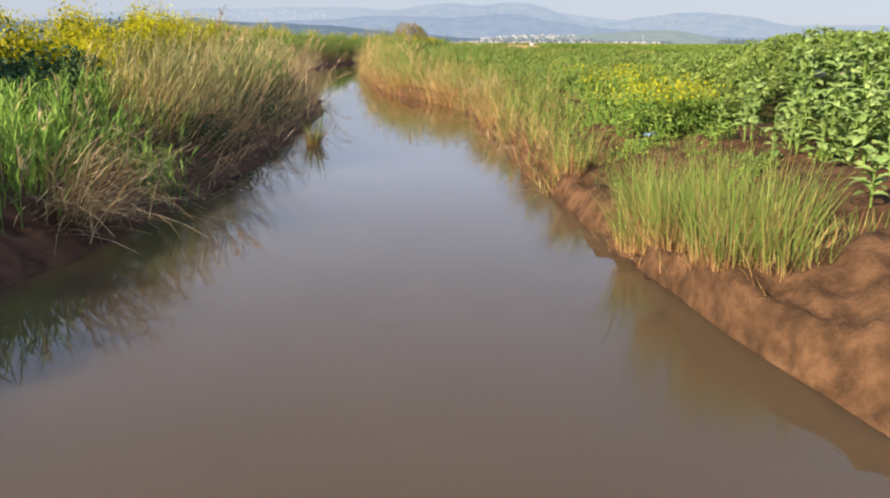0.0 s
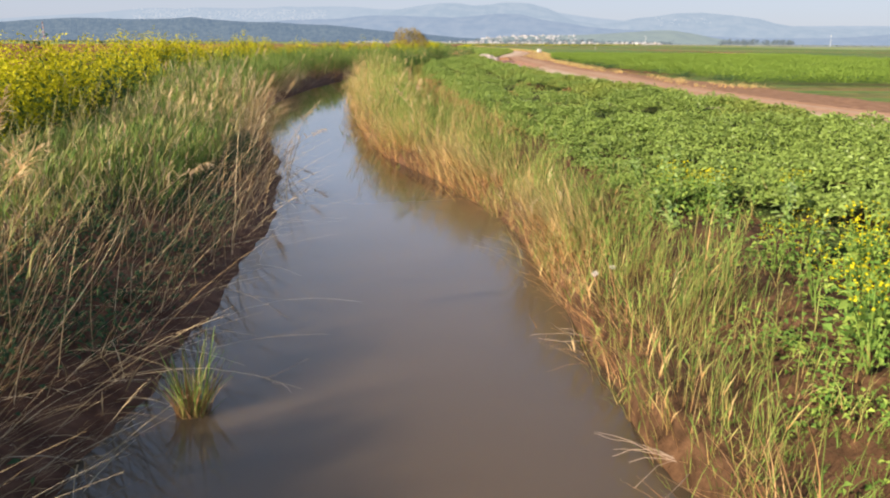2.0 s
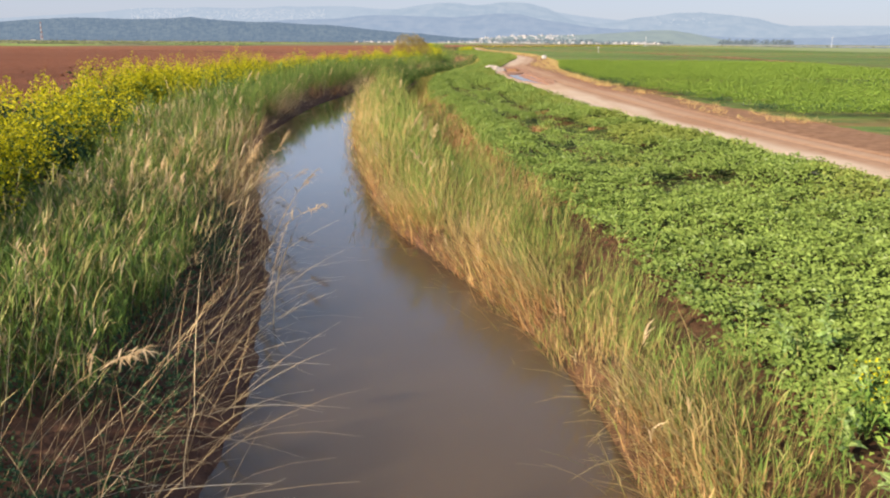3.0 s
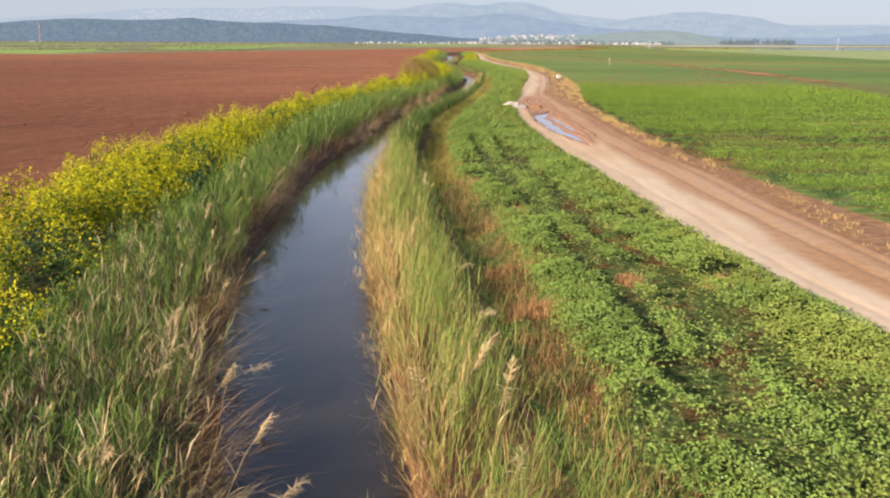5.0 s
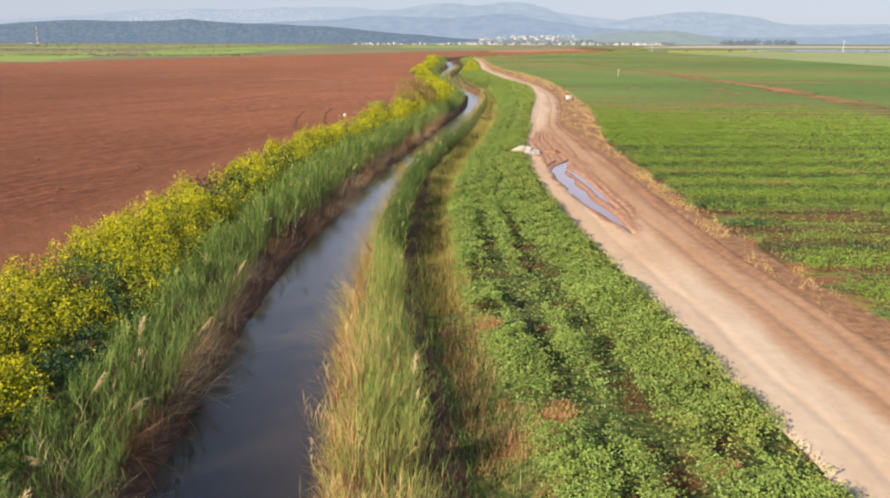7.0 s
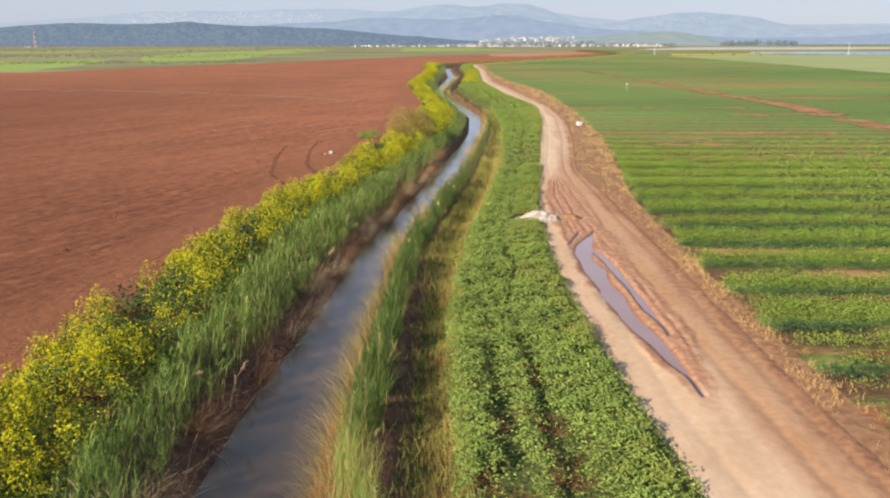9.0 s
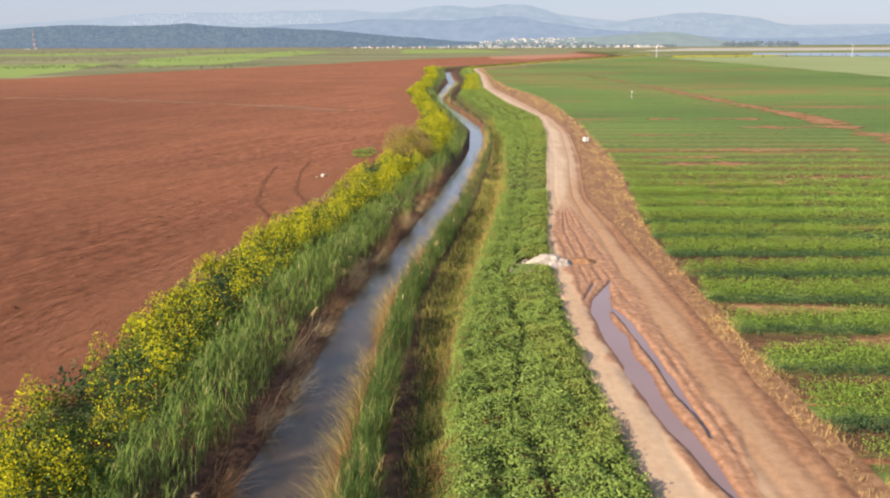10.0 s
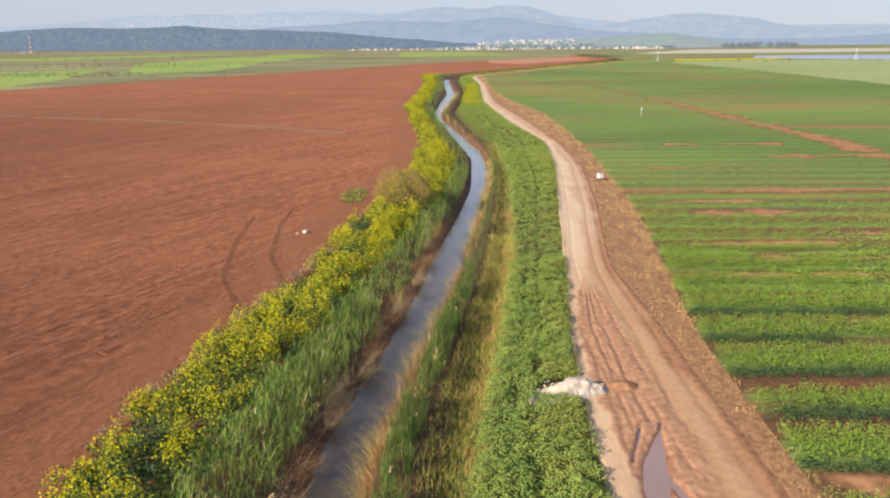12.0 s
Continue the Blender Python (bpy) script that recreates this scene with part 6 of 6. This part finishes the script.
def twig(x, y, z, n, length, az, label, seed):
    top = new("dead_branch")
    tr = random.Random(seed)
    for k in range(n):
        bm = bmesh.new()
        a = az + tr.uniform(-0.9, 0.9)
        p = Vector((tr.uniform(-0.1, 0.1), tr.uniform(-0.1, 0.1), 0.0))
        d = Vector((math.cos(a), math.sin(a), tr.uniform(-0.05, 0.25)))
        for j in range(4):
            q = p + d * length / 4 * tr.uniform(0.7, 1.1)
            beam(bm, p, q, 0.003 - 0.0005 * j, 5)
            p, d = q, (d + Vector((tr.uniform(-0.5, 0.5), tr.uniform(-0.5, 0.5), tr.uniform(-0.35, 0.2)))).normalized()
        part("twig", bm, M_DRYWOOD, top)
    top.location = (x, y, z)
    return tagged(top, label, "branch")


M_DRYWOOD = plain("bleached_twig", (0.28, 0.215, 0.16), 0.85, 0.1, 9.0, 0.25)
twig(3.75, 12.9, WATER_Z + 0.08, 7, 0.75, 3.2, "bleached dead twigs reaching over the water", 1)
twig(3.6, 15.2, WATER_Z + 0.08, 5, 0.6, 3.0, "bleached dead twigs at the water edge", 2)
twig(0.7, 14.3, WATER_Z + 0.01, 2, 0.5, 0.0, "thin stalk floating on the water", 3)
twig(-1.2, 36.5, WATER_Z + 0.15, 7, 0.8, 3.1, "bleached dead twigs reaching over the water", 4)
twig(-0.9, 33.6, WATER_Z + 0.15, 6, 0.9, 3.3, "bleached dead twigs reaching over the water", 5)
twig(-3.3, 63.0, WATER_Z + 0.15, 6, 0.8, 3.1, "bleached dead twigs at the reed foot", 6)


def plumed_reed(h, lean):
    """One tall dry reed with a drooping feathery head."""
    top = new("plumed_reed")
    t = Tufts()
    pts = t.ribbons(np.zeros((2, 3)), h, 0.0, lean, 0.45, 0.016, 3, waz=np.array([0.0, np.pi / 2]))
    t.build("stalk", M_DRY, parent=top, kind="")
    t = Tufts()
    end = pts[0, 3]
    n = 46
    s = RNG.uniform(0, 1, n)
    at = end[None] - (end - pts[0, 2])[None] * (s * 0.75)[:, None]
    t.ribbons(at, RNG.uniform(0.10, 0.22, n), RNG.normal(0, 0.8, n), RNG.uniform(0.3, 1.0, n) + lean, RNG.uniform(0.2, 0.9, n), 0.018, 2, leafy=True)
    t.build("plume", M_PLUME, "feathery pale seed head", parent=top)
    for k in range(3):
        t = Tufts()
        t.ribbons(along(pts[:1], np.array([0.3 + 0.18 * k])), 0.4, k * 2.2, 0.6, 1.0, 0.022, 3, leafy=True)
        t.build("leaf", M_DRY, parent=top, kind="")
    return tagged(top, "tall dry reed with a feathery head on the bank", "reed", "plumed reeds")


heads = [plumed_reed(1.75, 0.35), plumed_reed(2.0, 0.2), plumed_reed(1.6, 0.75)]
pr = random.Random(21)
k = 0
for y0, y1, n, side in ((14, 20, 4, 2), (25, 34, 15, 0), (34, 56, 10, 0), (56, 80, 3, 0), (27, 33, 6, 1), (33, 50, 4, 1)):
    for _ in range(n):
        py = pr.uniform(y0, y1)
        if side != 1:
            px = float(water_l(py)) - pr.uniform(0.2 + 0.6 * side, 2.4)
            turn = pr.gauss(0, 35)
        else:
            px = float(water_r(py)) + pr.uniform(0.5, 2.2)
            turn = pr.gauss(20, 60)
        m = pose(px, py, float(ground_z(px, py)) - 0.05, 0, 0, turn)
        if k < 3:
            heads[k].matrix_basis = m
        else:
            copy_thing(heads[k % 3], m)
        k += 1


def lobed_leaf(seed):
    """A broad thistle-like leaf: lobes along both sides of a curved midrib."""
    lr = random.Random(seed)
    bm = bmesh.new()
    rows = []
    for i in range(9):
        s = i / 8
        x = 0.30 * s
        z = 0.05 * math.sin(s * 2.6) - 0.07 * s * s
        w = 0.085 * math.sin(math.pi * (0.08 + 0.9 * s)) * (1.0 if i % 2 else 0.55) * lr.uniform(0.85, 1.15)
        rows.append([bm.verts.new((x - 0.01, -w, z + 0.25 * w)), bm.verts.new((x, 0, z)), bm.verts.new((x - 0.01, w, z + 0.25 * w))])
    for a, b in zip(rows, rows[1:]):
        bm.faces.new((a[0], b[0], b[1], a[1]))
        bm.faces.new((a[1], b[1], b[2], a[2]))
    me = bpy.data.meshes.new("leaf")
    bm.to_mesh(me)
    bm.free()
    me.materials.append(M_LOBED)
    return me


def lobed_material():
    m = Mat("lobed_leaf", 0.65, 0.2)
    rnd = m.node("ShaderNodeObjectInfo").outputs["Random"]
    c = m.ramp(rnd, [(0.0, (0.12, 0.205, 0.045)), (0.5, (0.18, 0.28, 0.07)), (1.0, (0.26, 0.35, 0.11))])
    c = m.mix(m.span(m.noise(40, 4), 0.55, 0.7), c, (0.30, 0.37, 0.21))
    m.color(c).bump(m.noise(60, 3), 0.4, 0.01)
    return m.m


M_LOBED = lobed_material()
LOBED = [lobed_leaf(k) for k in range(4)]


def weed_plant(seed, h, leaves):
    """A tall leafy weed: upright stem with large lobed leaves all round."""
    wr = random.Random(seed)
    top = new("leafy_weed")
    bm = bmesh.new()
    beam(bm, (0, 0, -0.05), (wr.uniform(-0.05, 0.05), wr.uniform(-0.05, 0.05), h * 0.95), 0.014, 6, 0.007)
    part("stem", bm, M_WEED, top)
    for k in range(leaves):
        s = (k + 0.5) / leaves
        ob = new("leaf", LOBED[k % 4])
        ob.parent = top
        size = (0.88 - 0.4 * s) * wr.uniform(0.7, 1.2)
        ob.matrix_basis = Matrix.Translation((0, 0, h * (0.12 + 0.86 * s))) @ Euler((wr.uniform(-0.4, 0.4), -wr.uniform(-0.15, 0.7), k * 2.4 + wr.uniform(-0.4, 0.4))).to_matrix().to_4x4() @ Matrix.Scale(size, 4)
    return tagged(top, "tall weed with grey-green lobed leaves on the field bank", "weed", "leafy weeds")


weeds = [weed_plant(1, 0.85, 24), weed_plant(2, 1.0, 26), weed_plant(3, 0.65, 20)]
wrr = random.Random(8)
k = 0
for gy in np.arange(2.6, 10.2, 0.36):
    for gx in np.arange(0.15, 2.9, 0.40):
        px, py = float(crop_l(gy)) + gx + wrr.uniform(-0.15, 0.15), float(gy) + wrr.uniform(-0.15, 0.15)
        if ((px - 6.1) / 0.9) ** 2 + ((py - 9.6) / 0.9) ** 2 < 1 or (gx < 0.5 and wrr.random() < 0.5):
            continue
        tall = (0.55 + 0.5 * min(1, gx / 1.4)) * wrr.uniform(0.85, 1.15)
        m = pose(px, py, float(ground_z(px, py)), wrr.uniform(-8, 8), wrr.uniform(-8, 8), wrr.uniform(0, 360))
        if k >= 3:
            m = m @ Matrix.Scale(tall, 4)
        if k < 3:
            weeds[k].matrix_basis = m
        else:
            c = copy_thing(weeds[k % 3], m)
        k += 1


# Paler ones along the ragged edge of the leafy strip.
for px, py in ((4.9, 19.4), (4.7, 17.6), (4.75, 17.0), (5.25, 16.7), (4.75, 19.0), (5.6, 19.9), (5.1, 18.2), (5.5, 17.5), (5.9, 16.6), (5.0, 20.4), (5.8, 18.6), (6.2, 17.4), (5.3, 19.2), (6.0, 15.9)):
    m = pose(px, py, float(ground_z(px, py)), wrr.uniform(-8, 8), wrr.uniform(-8, 8), wrr.uniform(0, 360))
    copy_thing(weeds[int(py * 10) % 3], m @ Matrix.Scale(wrr.uniform(0.5, 0.7), 4))


def scrap(x, y, size, material, label):
    """A crumpled piece of thin plastic."""
    u = np.linspace(-0.5, 0.5, 9)
    gx, gy = np.meshgrid(u, u * 0.7, indexing="ij")
    fold = 0.16 * wobble(gx * 4 + x, gy * 4 + y, 1.4) + 0.07 * wobble(gx * 9, gy * 9 + x, 1.2)
    top = np.stack([gx + 0.10 * fold, gy, fold], -1)
    v = np.concatenate([top, top - np.array([0, 0, 0.012])]) * size
    f = grid_faces(9, 9)
    ob = mesh_object("plastic_scrap", v, np.concatenate([f, f[:, ::-1] + 81]), material)
    ob.location = (x, y, float(ground_z(x, y)) + 0.16)
    ob.rotation_euler = (0.5, 0.15, x * 3)
    return tagged(ob, label, "litter")


M_PALE_PLASTIC = plain("weathered_plastic", (0.34, 0.32, 0.28), 0.7, 0.25, 14.0, 0.2)
M_BLUE_PLASTIC = plain("faded_blue_plastic", (0.17, 0.27, 0.40), 0.7, 0.35, 14.0, 0.15)
scrap(3.72, 16.0, 0.10, M_PALE_PLASTIC, "crumpled pale plastic scrap caught in the bank grass")
scrap(3.96, 16.25, 0.07, M_PALE_PLASTIC, "small pale plastic scrap among the bank reeds")
scrap(5.21, 9.9, 0.15, M_BLUE_PLASTIC, "faded blue plastic scrap lying on bare soil")


def mustard_plant(seed):
    top = new("mustard_plant")
    mr = random.Random(seed)
    for j in range(5):
        a = j * 1.25
        bm = bmesh.new()
        beam(bm, (0, 0, 0), (math.cos(a) * 0.16, math.sin(a) * 0.16, 0.5 + 0.12 * mr.random()), 0.007, 5, 0.004)
        part("stem", bm, M_WEED, top)
    t = Tufts()
    n = 150
    a, r = RNG.uniform(0, 6.28, n), RNG.uniform(0, 0.26, n)
    t.leaves(np.stack([np.cos(a) * r, np.sin(a) * r, RNG.uniform(0.03, 0.48, n)], -1), RNG.uniform(0.04, 0.095, n), a, RNG.normal(0.3, 0.4, n))
    t.build("foliage", M_WEED, parent=top)
    t = Tufts()
    n = 80
    a, r = RNG.uniform(0, 6.28, n), 0.24 * np.sqrt(RNG.uniform(0, 1, n))
    t.petals(np.stack([np.cos(a) * r, np.sin(a) * r, RNG.uniform(0.42, 0.68, n)], -1), RNG.uniform(0.015, 0.035, n))
    t.build("bloom", M_FLOWER, "small yellow flowers", parent=top)
    return tagged(top, "wild mustard in yellow flower on the bank", "mustard plant", "mustard on the bank")


bloomers = [mustard_plant(1), mustard_plant(2)]
spots = []
for cx, cy, sx, sy, n in ((5.75, 10.2, 0.30, 0.28, 13), (5.5, 12.9, 0.45, 0.7, 10), (6.0, 15.2, 0.4, 0.8, 6), (5.6, 17.5, 0.5, 1.0, 5), (5.2, 11.0, 0.3, 0.5, 3)):
    for j in range(n):
        spots.append((wrr.gauss(cx, sx), wrr.gauss(cy, sy)))
for k, (px, py) in enumerate(spots):
    m = pose(px, py, float(ground_z(px, py)), 0, 0, wrr.uniform(0, 360))
    if k >= 2:
        m = m @ Matrix.Scale(wrr.uniform(0.7, 1.15), 4)
    if k < 2:
        bloomers[k].matrix_basis = m
    else:
        copy_thing(bloomers[k % 2], m)

# Dead rust-coloured plants in the leafy strip.
for cx, cy, r, h in ((2.75, 41.6, 0.45, 0.25), (1.6, 41.8, 0.45, 0.4), (1.2, 53.7, 0.5, 0.35), (2.4, 47.4, 0.4, 0.3), (1.8, 38.2, 0.5, 0.45), (2.5, 37.9, 0.45, 0.4), (6.7, 38.9, 0.4, 0.2), (2.6, 47.9, 0.4, 0.3), (5.5, 45.2, 0.35, 0.2), (4.7, 39.5, 0.4, 0.2)):
    t = Tufts()
    n = 420
    a, q = RNG.uniform(0, 6.28, n), r * np.sqrt(RNG.uniform(0, 1, n))
    t.ribbons(on_ground(cx + np.cos(a) * q, cy + np.sin(a) * q), RNG.uniform(0.4, 1, n) * h, RNG.uniform(0, 6.28, n), RNG.uniform(0, 0.9, n), 0.6, 0.02, 2)
    ob = t.build("dead_plant", M_RUST, "dead rust-brown plant collapsed in the leafy strip", "plant", kind="")


def straw_heap(x, y):
    """Broken dry reeds fallen in a heap on the bank."""
    top = new("straw_heap")
    for k in range(5):
        t = Tufts()
        n = 70
        cx, cy = RNG.normal(0, 0.22, 2)
        b = np.stack([cx + RNG.normal(-0.1, 0.22, n), cy + RNG.normal(0, 0.22, n), np.abs(RNG.normal(0.24, 0.2, n))], -1)
        t.ribbons(b, RNG.uniform(0.5, 1.15, n), RNG.normal(-0.45, 0.45, n) + (k % 2) * 0.6, RNG.uniform(0.5, 1.3, n), RNG.uniform(0.3, 1.1, n), RNG.uniform(0.008, 0.015, n), 4)
        t.build("straw", M_DRY, parent=top)
    top.location = (x, y, float(ground_z(x, y)))
    return tagged(top, "heap of broken dry reeds collapsed on the bank", "straw heap")


straw_heap(-0.62, 6.95)


def weed_patch(x, y, n):
    t = Tufts()
    a, r = RNG.uniform(0, 6.28, n), np.sqrt(RNG.uniform(0, 1, n))
    px, py = x + np.cos(a) * r * 1.3, y + np.sin(a) * r * 4.0
    t.leaves(on_ground(px, py, 0.1) + np.stack([0 * a, 0 * a, RNG.uniform(0, 0.1, n)], -1), RNG.uniform(0.14, 0.28, n), RNG.uniform(0, 6.28, n), RNG.normal(0.5, 0.4, n))
    t.build("weed_patch", M_WEED, "patch of green weeds at the edge of the ploughed soil", "weeds", kind="stuff")


weed_patch(-9.6, 132.9, 380)
